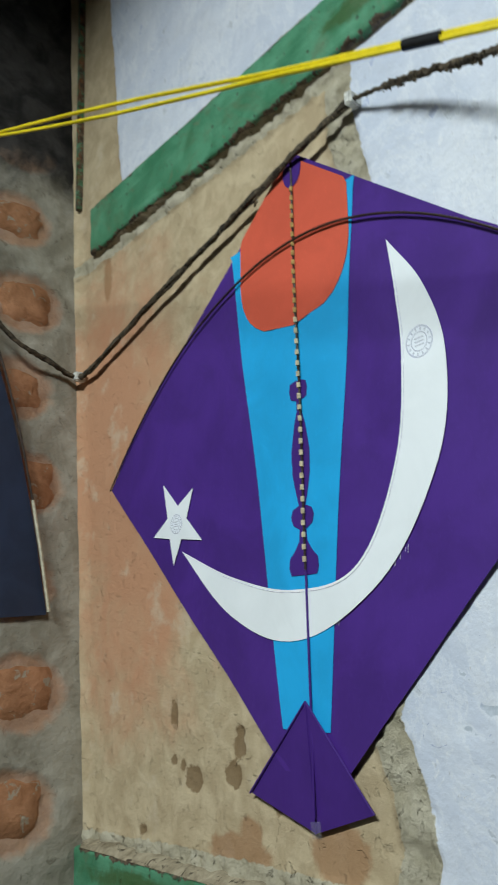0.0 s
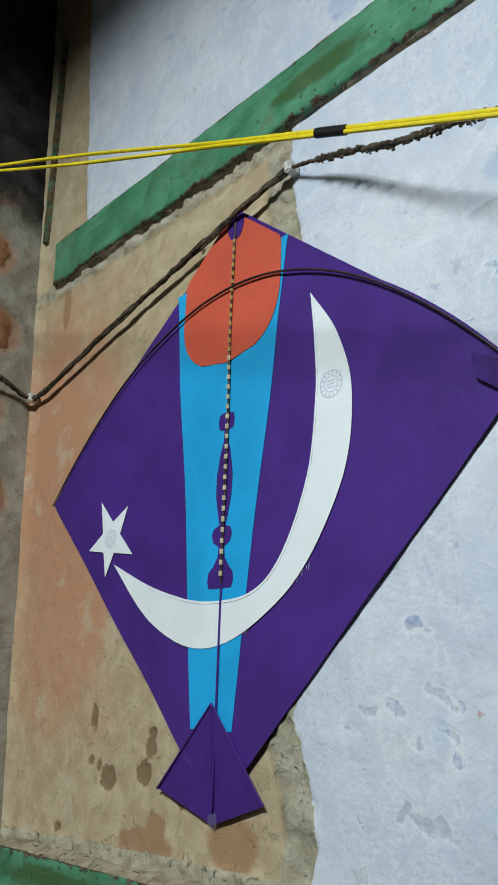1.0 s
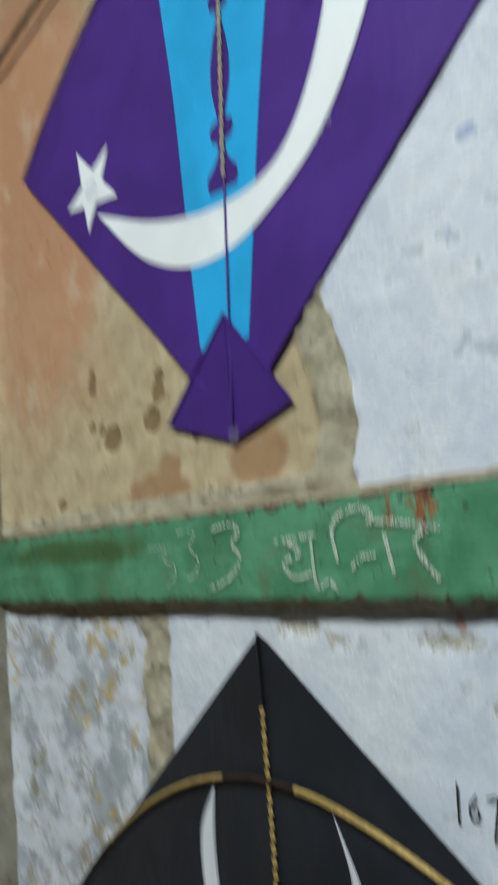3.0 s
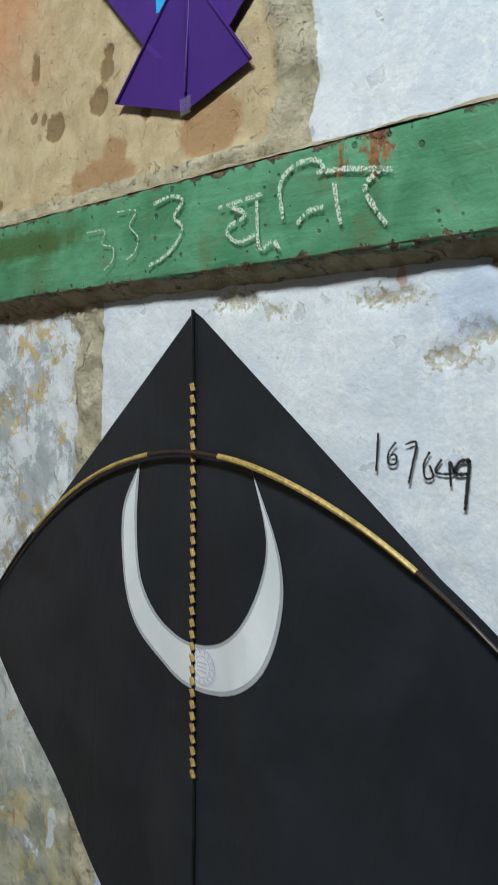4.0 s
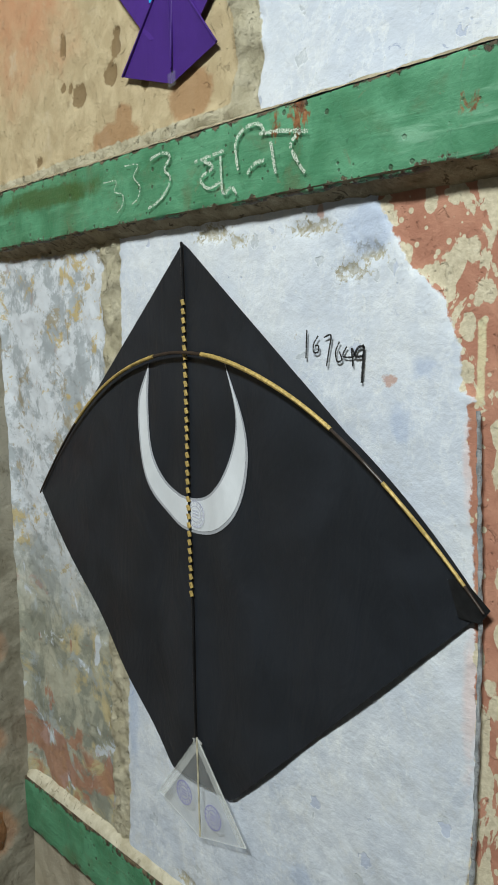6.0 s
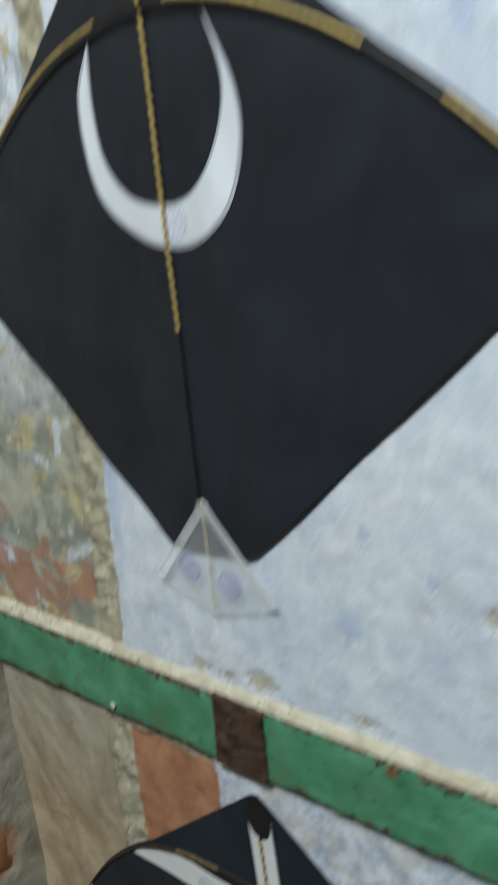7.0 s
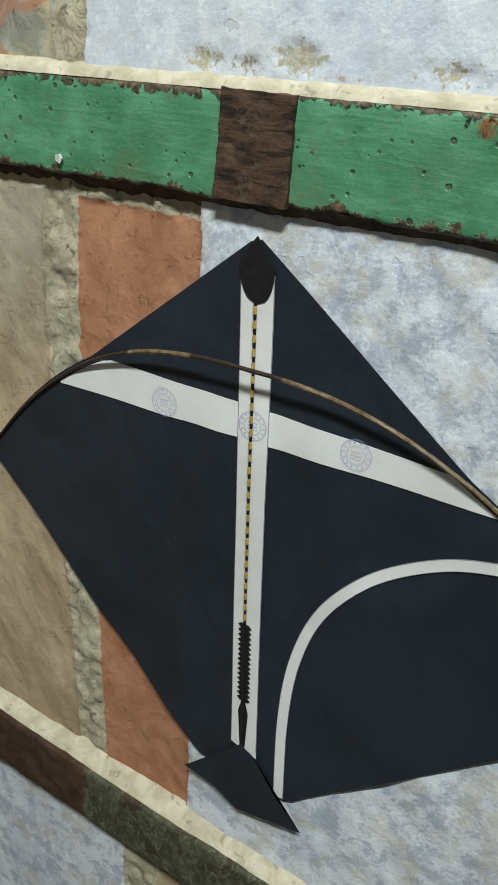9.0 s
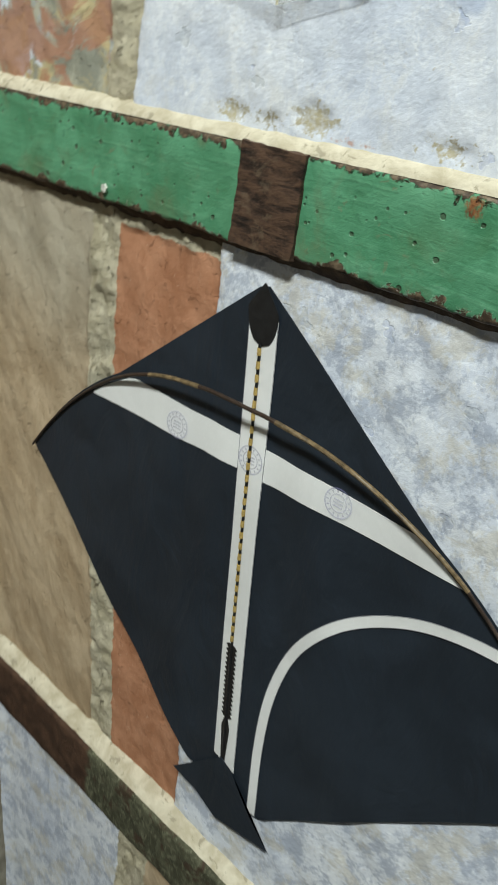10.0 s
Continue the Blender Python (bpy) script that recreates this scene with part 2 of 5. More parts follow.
def mottled(name, a, b, scale=40, rough=0.8, bump=0.3, third=None, seed=0.0, spec=0.3, depth=0.0012):
    k = Mat(name)
    n, f = k.noise(scale, 6, 0.62, 0.4, seed=seed), k.noise(scale * 6, 4, 0.6, seed=seed + 2)
    c = k.mix(k.step(n, 0.32, 0.68), a, b)
    if third:
        c = k.mix(k.step(k.noise(scale * 1.7, 6, 0.66, 0.8, seed=seed + 7), 0.58, 0.64, 0, 0.9), c, third)
    return k.done(c, rough, k.bump(k.calc("ADD", n, k.calc("MULTIPLY", f, 0.5)), bump, depth), spec=spec)


def green_paint():
    """Thick green enamel on an uneven ledge: brush marks, pits, brown chips along the edges."""
    k = Mat("worn_green_enamel")
    n, f = k.noise(24, 6, 0.62, 0.5, seed=2), k.noise(150, 5, 0.65, 0.6, seed=4)
    brush = k.noise(90, 4, 0.6, 0.4, stretch=(0.18, 1, 1.6), seed=6)
    c = k.mix(k.step(n, 0.34, 0.68), (0.054, 0.212, 0.108), (0.100, 0.315, 0.178))
    c = k.mix(k.step(brush, 0.52, 0.72, 0, 0.35), c, (0.17, 0.42, 0.255))
    c = k.mix(k.step(k.noise(11, 4, 0.6, 0.5, seed=15), 0.55, 0.72, 0, 0.5), c, (0.055, 0.13, 0.045))
    pit = k.step(k.calc("ADD", k.cells(64, 2.0), k.calc("MULTIPLY", k.noise(150, 3, 0.6, seed=18), 0.16)), 0.17, 0.23, 1, 0)
    pit = k.calc("MULTIPLY", pit, k.step(k.noise(13, 3, 0.6, seed=19), 0.42, 0.50))
    speck = k.calc("MULTIPLY", k.step(k.cells(120, 7.0), 0.10, 0.17, 1, 0), k.step(k.noise(17, 3, 0.6, seed=27), 0.50, 0.58))
    pit = k.calc("MAXIMUM", pit, speck)
    c = k.mix(k.step(f, 0.60, 0.72, 0, 0.4), c, (0.022, 0.10, 0.055))
    c = k.mix(k.step(k.noise(60, 5, 0.65, 1.0, seed=41), 0.62, 0.68, 0, 0.55), c, (0.16, 0.19, 0.11))
    c = k.mix(k.calc("MULTIPLY", pit, 0.65), c, (0.05, 0.045, 0.028))
    c = k.mix(k.calc("MULTIPLY", k.edge("stain", 0.022, 0.004, 50, 3), 0.75), c, (0.05, 0.10, 0.02))
    c = k.mix(k.calc("MULTIPLY", k.edge("pale", 0.05, 0.008, 60, 13), k.step(brush, 0.46, 0.66, 0, 0.55)), c, (0.24, 0.46, 0.32))
    c = k.mix(k.step(k.noise(15, 8, 0.72, 0.6, seed=57), 0.52, 0.68, 0, 0.5), c, (0.13, 0.15, 0.075))
    chip = k.edge("chip", 0.030, 0.0010, 75, 9)
    c = k.mix(chip, c, k.mix(k.step(f, 0.4, 0.65), (0.050, 0.033, 0.021), (0.17, 0.125, 0.08)))
    c = k.mix(k.calc("MULTIPLY", k.edge("rust", 0.030, 0.002, 60, 11), k.step(k.noise(150, 5, 0.7, 0.6, stretch=(1, 1, 0.4), seed=51), 0.44, 0.56)), c, k.mix(k.step(f, 0.35, 0.65), (0.15, 0.05, 0.02), (0.30, 0.13, 0.05)))
    h = k.calc("SUBTRACT", k.calc("ADD", k.calc("MULTIPLY", n, 0.8), k.calc("ADD", k.calc("MULTIPLY", f, 0.4), k.calc("MULTIPLY", brush, 0.4))), k.calc("ADD", k.calc("MULTIPLY", chip, 0.6), k.calc("MULTIPLY", pit, 0.5)))
    return k.done(c, k.step(n, 0.3, 0.7, 0.34, 0.55), k.bump(h, 0.8, 0.0020), spec=0.5)


def bare_wood():
    """Dark brown bare block with cracked lines."""
    k = Mat("dark_brown_bare_block")
    n, f = k.noise(95, 7, 0.75, 0.4, stretch=(0.45, 1, 1.6), seed=3), k.noise(240, 4, 0.6, seed=4)
    c = k.mix(k.step(n, 0.36, 0.60), (0.012, 0.007, 0.005), (0.095, 0.052, 0.032))
    c = k.mix(k.step(k.noise(40, 6, 0.7, 0.5, seed=14), 0.58, 0.66, 0, 0.5), c, (0.14, 0.10, 0.065))
    return k.done(c, 0.75, k.bump(k.calc("ADD", n, k.calc("MULTIPLY", f, 0.4)), 0.7, 0.002), spec=0.3)


def paper(name, color, gloss=0.55, var=0.16, tint=None, crease_depth=0.0022):
    """Thin kite paper: faint fibres, soft cloudiness and fine crinkles."""
    k = Mat(name)
    n, f = k.noise(14, 5, 0.6, 0.6, seed=2), k.noise(420, 3, 0.6, stretch=(1, 1, 0.4), seed=3)
    dark = tuple(x * (1 - var) for x in color)
    lite = tint or tuple(min(1, x * (1 + var)) for x in color)
    c = k.mix(k.step(n, 0.3, 0.7), dark, lite)
    c = k.mix(k.step(f, 0.55, 0.75, 0, 0.12), c, tuple(min(1, x * 1.5 + 0.02) for x in color))
    crease = k.noise(20, 3, 0.5, 1.5, stretch=(1, 1, 0.5), seed=8)
    return k.done(c, gloss, k.bump(k.calc("ADD", crease, k.calc("MULTIPLY", f, 0.06)), 0.35, crease_depth), spec=0.35)


def plain(name, color, rough=0.6, metal=0.0, var=0.25, scale=180, spec=0.4):
    k = Mat(name)
    n = k.noise(scale, 4, 0.6)
    c = k.mix(k.step(n, 0.3, 0.7), tuple(x * (1 - var) for x in color), tuple(min(1, x * (1 + var)) for x in color))
    return k.done(c, rough, k.bump(n, 0.2, 0.0005), metal, spec)


def chalk():
    k = Mat("dry_chalk")
    n = k.noise(900, 3, 0.6)
    k.done((0.66, 0.72, 0.62), 0.95, spec=0.1)
    k.put(k.b.inputs["Alpha"], k.step(n, 0.40, 0.56, 0.08, 0.92))
    return k.m


def clear_film(name, color, alpha, rough=0.12):
    k = Mat(name)
    n = k.noise(60, 4, 0.6, 0.5)
    k.done(color, rough, k.bump(n, 0.4, 0.001))
    k.put(k.b.inputs["Alpha"], k.step(n, 0.3, 0.7, alpha * 0.85, min(1, alpha * 1.15)))
    return k.m


WALL = wall_material()
GREEN = green_paint()
WOOD = bare_wood()
MORTAR = mottled("cream_lime_mortar", (0.44, 0.385, 0.275), (0.63, 0.575, 0.45), 45, 0.92, 0.6, (0.33, 0.29, 0.21), 3, depth=0.002)
CRUMB = mottled("crumbly_cement", (0.22, 0.18, 0.115), (0.42, 0.36, 0.25), 60, 0.95, 0.8, (0.09, 0.07, 0.045), 6, depth=0.003)
SIDEBRICK = mottled("worn_orange_brick", (0.24, 0.105, 0.045), (0.40, 0.19, 0.095), 40, 0.92, 0.8, (0.30, 0.25, 0.18), 12, depth=0.003)
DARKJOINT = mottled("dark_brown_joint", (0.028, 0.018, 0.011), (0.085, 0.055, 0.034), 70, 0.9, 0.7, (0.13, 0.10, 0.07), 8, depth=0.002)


def dark_paint():
    """Dark brown old paint that turns into rubbed grey-green past a seam."""
    k = Mat("dark_brown_green_old_paint")
    n, f = k.noise(60, 6, 0.65, 0.5, seed=9), k.noise(170, 6, 0.75, 0.8, stretch=(1.2, 1, 0.6), seed=12)
    brown = k.mix(k.step(n, 0.3, 0.7), (0.040, 0.020, 0.012), (0.095, 0.050, 0.030))
    green = k.mix(k.step(n, 0.35, 0.65), (0.048, 0.048, 0.028), (0.10, 0.10, 0.062))
    green = k.mix(k.step(f, 0.50, 0.60, 0, 0.9), green, (0.17, 0.17, 0.11))
    green = k.mix(k.step(k.noise(34, 6, 0.7, 0.5, seed=15), 0.54, 0.60, 0, 0.85), green, (0.055, 0.030, 0.018))
    c = k.mix(k.edge("seam", 0.012, 0.003, 70, 5), brown, green)
    return k.done(c, 0.7, k.bump(k.calc("ADD", n, f), 0.8, 0.0025), spec=0.3)


DARKPAINT = dark_paint()
RIDGE = mottled("grey_plaster_edge", (0.20, 0.21, 0.22), (0.40, 0.42, 0.44), 120, 0.95, 0.7, (0.12, 0.11, 0.10), 5, depth=0.002)
PLAINWALL = mottled("dull_plastered_room_wall", (0.16, 0.16, 0.155), (0.24, 0.24, 0.23), 6, 0.9, 0.2)
FLOORMAT = mottled("grey_cement_floor", (0.10, 0.095, 0.09), (0.16, 0.155, 0.145), 9, 0.8, 0.2)
PURPLE = paper("violet_kite_paper", (0.067, 0.022, 0.215), 0.5, 0.14)
PURPLEDARK = paper("doubled_violet_paper", (0.056, 0.018, 0.185), 0.45, 0.12)
BLUE = paper("sky_blue_kite_paper", (0.012, 0.38, 0.74), 0.6, 0.10)
ORANGE = paper("coral_red_kite_paper", (0.66, 0.105, 0.055), 0.6, 0.08)
WHITEP = paper("white_kite_paper", (0.86, 0.89, 0.89), 0.6, 0.04)
GREYP = paper("greyish_white_kite_paper", (0.70, 0.72, 0.76), 0.55, 0.10)
RIMP = paper("thin_grey_kite_paper", (0.40, 0.41, 0.45), 0.55, 0.12)
CREAMP = paper("off_white_kite_paper", (0.74, 0.74, 0.73), 0.6, 0.07)
BLACKP = paper("black_kite_paper", (0.0160, 0.0186, 0.0243), 0.42, 0.2, crease_depth=0.005)
NAVY = paper("blue_black_kite_paper", (0.0150, 0.0214, 0.0305), 0.5, 0.2, crease_depth=0.008)
SIDEPAPER = paper("dark_blue_kite_paper", (0.020, 0.028, 0.052), 0.5, 0.2)
INK = clear_film("violet_stamp_ink", (0.33, 0.33, 0.60), 0.32, 0.8)
BLACKINK = plain("black_marker_ink", (0.02, 0.02, 0.022), 0.6)
GOLD = plain("gold_foil_tape", (0.47, 0.33, 0.11), 0.5, 0.15, 0.3, 420)
DARKSTICK = plain("dark_bamboo_stick", (0.035, 0.022, 0.016), 0.4)
BROWNSTICK = plain("brown_bamboo_stick", (0.15, 0.105, 0.055), 0.45, var=0.45)
PALESTICK = plain("pale_bamboo_stick", (0.55, 0.50, 0.36), 0.5)
BLACKTAPE = plain("black_plastic_tape", (0.012, 0.012, 0.013), 0.28)
CREAMTAPE = plain("cream_tape_wrap", (0.62, 0.52, 0.32), 0.45)
YELLOW = plain("yellow_wire_sheath", (0.72, 0.56, 0.01), 0.38, var=0.1)
DUST = mottled("dusty_black_cable", (0.03, 0.025, 0.018), (0.13, 0.10, 0.065), 160, 0.95, 0.8, (0.20, 0.16, 0.09), 4, depth=0.002)
SEAM = plain("grey_violet_seam_line", (0.68, 0.68, 0.75), 0.8)
GREYSEAM = plain("dark_grey_seam_line", (0.20, 0.20, 0.22), 0.8)
FILM = clear_film("milky_plastic_film", (0.78, 0.80, 0.80), 0.13)
FILMRIB = clear_film("folded_milky_film", (0.88, 0.90, 0.88), 0.25)
FILMINK = clear_film("violet_ink_on_film", (0.26, 0.24, 0.58), 0.75, 0.8)
TAPE = clear_film("clear_sticky_tape", (0.60, 0.62, 0.64), 0.06, 0.06)
VIOLETTAPE = plain("shiny_violet_tape", (0.055, 0.018, 0.17), 0.16, var=0.3, scale=60)
CLIP = plain("white_plastic_clip", (0.65, 0.64, 0.58), 0.5)
CHALK = chalk()


# ---- building helpers ----
ORIGIN = {}


def thing(name, at, label, category, group="", kind=""):
    ob = new(name)
    ob.empty_display_size = 0.03
    ob.location = at
    ORIGIN[ob] = Vector(at)
    return tagged(ob, label, category, group, kind)


def part(name, bm, material, parent=None, label="", smooth=True):
    """Links a bmesh given in world metres as one mesh under a thing or part."""
    me = bpy.data.meshes.new(name)
    if parent is not None:
        bmesh.ops.translate(bm, verts=bm.verts, vec=-ORIGIN[parent])
    bm.to_mesh(me)
    bm.free()
    me.materials.append(material)
    if smooth:
        me.polygons.foreach_set("use_smooth", [True] * len(me.polygons))
        me.set_sharp_from_angle(angle=radians(45))
    ob = new(name, me)
    if parent is not None:
        ob.parent = parent
        ORIGIN[ob] = ORIGIN[parent]
    return tagged(ob, label)


def hashed(i, j, seed):
    v = np.sin(i * 127.1 + j * 311.7 + seed * 74.7) * 43758.5453
    return v - np.floor(v)


def value_noise(x, z, seed=0):
    i, j = np.floor(x), np.floor(z)
    u, v = x - i, z - j
    u, v = u * u * (3 - 2 * u), v * v * (3 - 2 * v)
    a, b, c, d = hashed(i, j, seed), hashed(i + 1, j, seed), hashed(i, j + 1, seed), hashed(i + 1, j + 1, seed)
    return (a * (1 - u) + b * u) * (1 - v) + (c * (1 - u) + d * u) * v


def fbm(x, z, scale, octaves=4, seed=0):
    total, amp, norm = 0.0, 1.0, 0.0
    for o in range(octaves):
        total = total + amp * value_noise(x * scale * 2 ** o + 13.7 * o, z * scale * 2 ** o + 7.1 * o, seed + o)
        norm, amp = norm + amp, amp * 0.55
    return total / norm - 0.5


def inside(x, z, corners):
    """Signed distance (positive inside) from a polygon."""
    d, sign = np.full(x.shape, 1e9), np.full(x.shape, -1.0)
    for (ax, az), (bx, bz) in zip(corners, corners[1:] + corners[:1]):
        ex, ez, wx, wz = bx - ax, bz - az, x - ax, z - az
        t = np.clip((wx * ex + wz * ez) / (ex * ex + ez * ez), 0, 1)
        d = np.minimum(d, np.hypot(wx - ex * t, wz - ez * t))
        cross = ((az > z) != (bz > z)) & (wx < ex * wz / (ez if ez else 1e-12))
        sign = np.where(cross, -sign, sign)
    return d * sign


def spots(x, z, rows):
    """Signed distance from a union of ellipses (x, z, half width, half height)."""
    d = np.full(x.shape, -1.0)
    for cx, cz, a, b in rows:
        d = np.maximum(d, (1 - np.hypot((x - cx) / a, (z - cz) / b)) * min(a, b))
    return d


def sheet(name, u, v, place, material, attrs=None):
    """A grid mesh: u, v are 1D steps, place(U, V) gives x, y, z arrays; attrs maps names to arrays."""
    U, V = np.meshgrid(u, v)
    co = np.stack([c.ravel() for c in place(U, V)], 1)
    n, m = len(u), len(v)
    a = (np.arange(m - 1)[:, None] * n + np.arange(n - 1)[None, :]).ravel()
    quads = np.stack([a, a + 1, a + n + 1, a + n], 1)
    me = bpy.data.meshes.new(name)
    me.vertices.add(len(co))
    me.vertices.foreach_set("co", co.ravel())
    me.loops.add(quads.size)
    me.loops.foreach_set("vertex_index", quads.ravel())
    me.polygons.add(len(quads))
    me.polygons.foreach_set("loop_start", np.arange(len(quads)) * 4)
    me.polygons.foreach_set("use_smooth", np.ones(len(quads), dtype=bool))
    for key, values in (attrs or {}).items():
        at = me.attributes.new(key, "FLOAT", "POINT")
        at.data.foreach_set("value", np.asarray(values, dtype=np.float32).ravel())
    me.update(calc_edges=True)
    me.materials.append(material)
    return new(name, me)


def box(lo, hi, bevel=0.0, segments=2):
    bm = bmesh.new()
    bmesh.ops.create_cube(bm, size=1)
    for v in bm.verts:
        v.co = [l + (c + 0.5) * (h - l) for c, l, h in zip(v.co, lo, hi)]
    if bevel:
        bmesh.ops.bevel(bm, geom=bm.edges[:], offset=bevel, segments=segments, affect="EDGES")
    return bm


def spline(points, steps=10):
    """A smooth line through the points (Catmull-Rom)."""
    p = [Vector(q) for q in points]
    p = [2 * p[0] - p[1], *p, 2 * p[-1] - p[-2]]
    out = []
    for i in range(1, len(p) - 2):
        for s in range(steps):
            t = s / steps
            out.append(0.5 * (2 * p[i] + (p[i + 1] - p[i - 1]) * t + (2 * p[i - 1] - 5 * p[i] + 4 * p[i + 1] - p[i + 2]) * t * t + (3 * p[i] - p[i - 1] - 3 * p[i + 1] + p[i + 2]) * t ** 3))
    return out + [p[-2]]


def rod(points, radius, sides=8, wobble=0.0, seed=0):
    """A round stick or wire along points; radius is a number or a function of 0..1."""
    rng = random.Random(seed)
    bm, rings, pts = bmesh.new(), [], [Vector(q) for q in points]
    for i, q in enumerate(pts):
        way = (pts[min(i + 1, len(pts) - 1)] - pts[max(i - 1, 0)]).normalized()
        a = way.cross(Vector((0, 1, 0.02))).normalized()
        b = way.cross(a)
        r = radius(i / max(1, len(pts) - 1)) if callable(radius) else radius
        rings.append([bm.verts.new(q + (a * math.cos(2 * math.pi * s / sides) + b * math.sin(2 * math.pi * s / sides)) * r * (1 + wobble * rng.uniform(-1, 1))) for s in range(sides)])
    for one, two in zip(rings, rings[1:]):
        for s in range(sides):
            bm.faces.new((one[s], one[(s + 1) % sides], two[(s + 1) % sides], two[s]))
    bm.faces.new(rings[0][::-1])
    bm.faces.new(rings[-1])
    bmesh.ops.recalc_face_normals(bm, faces=bm.faces)
    return bm


def between(one, two, y, thick=0.0006, across=3):
    """A thin slab of paper between two lines of equally many points (x, z); y is a number or a function of x, z."""
    bm = bmesh.new()
    fy = y if callable(y) else (lambda x, z: y)
    rows = []
    for p, q in zip(one, two):
        row = []
        for s in range(across + 1):
            x, z = p[0] + (q[0] - p[0]) * s / across, p[1] + (q[1] - p[1]) * s / across
            row.append(bm.verts.new((x, fy(x, z), z)))
        rows.append(row)
    for r1, r2 in zip(rows, rows[1:]):
        for s in range(across):
            bm.faces.new((r1[s], r1[s + 1], r2[s + 1], r2[s]))
    bmesh.ops.remove_doubles(bm, verts=bm.verts, dist=1e-6)
    bmesh.ops.recalc_face_normals(bm, faces=bm.faces)
    ext = bmesh.ops.extrude_face_region(bm, geom=bm.faces[:])
    bmesh.ops.translate(bm, verts=[g for g in ext["geom"] if isinstance(g, bmesh.types.BMVert)], vec=(0, thick, 0))
    bmesh.ops.recalc_face_normals(bm, faces=bm.faces)
    return bm


def fan(points, y, thick=0.0006):
    """A thin flat slab with the outline points (x, z)."""
    fy = y if callable(y) else (lambda x, z: y)
    bm = bmesh.new()
    face = bm.faces.new([bm.verts.new((x, fy(x, z), z)) for x, z in points])
    bmesh.ops.triangulate(bm, faces=[face])
    bmesh.ops.recalc_face_normals(bm, faces=bm.faces)
    ext = bmesh.ops.extrude_face_region(bm, geom=bm.faces[:])
    bmesh.ops.translate(bm, verts=[g for g in ext["geom"] if isinstance(g, bmesh.types.BMVert)], vec=(0, thick, 0))
    bmesh.ops.recalc_face_normals(bm, faces=bm.faces)
    return bm


def stroke(lines, y, width, seed=0, gap=0.0):
    """Hand-drawn strokes as thin uneven ribbons of chalk or ink."""
    rng = random.Random(seed)
    bm = bmesh.new()
    for line in lines:
        pts = spline([(x, 0, z) for x, z in line], 8)
        for p, q in zip(pts, pts[1:]):
            if rng.random() < gap:
                continue
            n = (q - p).cross(Vector((0, 1, 0))).normalized()
            w1, w2 = width * rng.uniform(0.35, 0.65), width * rng.uniform(0.35, 0.65)
            over = (q - p) * 0.02
            c = [p - over + n * w1, q + over + n * w2, q + over - n * w2, p - over - n * w1]
            bm.faces.new([bm.verts.new((v.x, y, v.z)) for v in c])
    return bm


def ring(x, z, y, r, width):
    bm = bmesh.new()
    outer = [bm.verts.new((x + r * math.cos(a), y, z + r * math.sin(a))) for a in np.linspace(0, 2 * math.pi, 28, endpoint=False)]
    inner = [bm.verts.new((x + (r - width) * math.cos(a), y, z + (r - width) * math.sin(a))) for a in np.linspace(0, 2 * math.pi, 28, endpoint=False)]
    for i in range(28):
        bm.faces.new((outer[i], outer[(i + 1) % 28], inner[(i + 1) % 28], inner[i]))
    return bm


def stamp(x, z, y, r, parent, ink=None):
    """A round ink stamp: two rings and a few bars for the unreadable letters."""
    bm = ring(x, z, y, r, r * 0.10)
    inner = ring(x, z, y, r * 0.62, r * 0.08)
    me = bpy.data.meshes.new("ink")
    inner.to_mesh(me)
    inner.free()
    bm.from_mesh(me)
    bpy.data.meshes.remove(me)
    for i in range(14):
        a = 2 * math.pi * i / 14
        d, n = Vector((math.cos(a), 0, math.sin(a))), Vector((-math.sin(a), 0, math.cos(a)))
        c = Vector((x, y, z)) + d * r * 0.78
        bm.faces.new([bm.verts.new(c + d * r * s + n * r * w) for s, w in ((-0.09, -0.05), (0.09, -0.05), (0.09, 0.05), (-0.09, 0.05))])
    for h in (-0.22, 0.0, 0.22):
        bm.faces.new([bm.verts.new((x + r * s, y, z + r * (h + w))) for s, w in ((-0.35, -0.05), (0.35, -0.05), (0.35, 0.05), (-0.35, 0.05))])
    return part("ink_stamp", bm, ink or INK, parent, "round violet ink stamp")

# ---- the back wall, its corner and the room round it ----
def corner(z):
    """Where the back wall meets the side wall, which leans a little outwards."""
    return -0.328 - 0.060 * (z - 0.65)


WHITE_1 = [(0.0931, 2.0285), (0.0929, 1.9125), (0.1059, 1.8445), (0.1016, 1.4712), (0.0880, 1.4318), (0.1046, 1.3916), (0.1113, 1.3416), (0.1022, 1.3169), (0.1206, 1.2713), (0.1179, 1.2632), (0.9209, 1.2810), (0.8777, 2.0472)]
WHITE_2 = [(-0.0923, 1.2658), (-0.0949, 1.1710), (-0.0936, 0.7905), (-0.1010, 0.5398), (0.3268, 0.5548), (0.3171, 1.0816), (0.2948, 1.0953), (0.2943, 1.1200), (0.2808, 1.1537), (0.2537, 1.1756), (0.2249, 1.2221), (0.2088, 1.2700)]


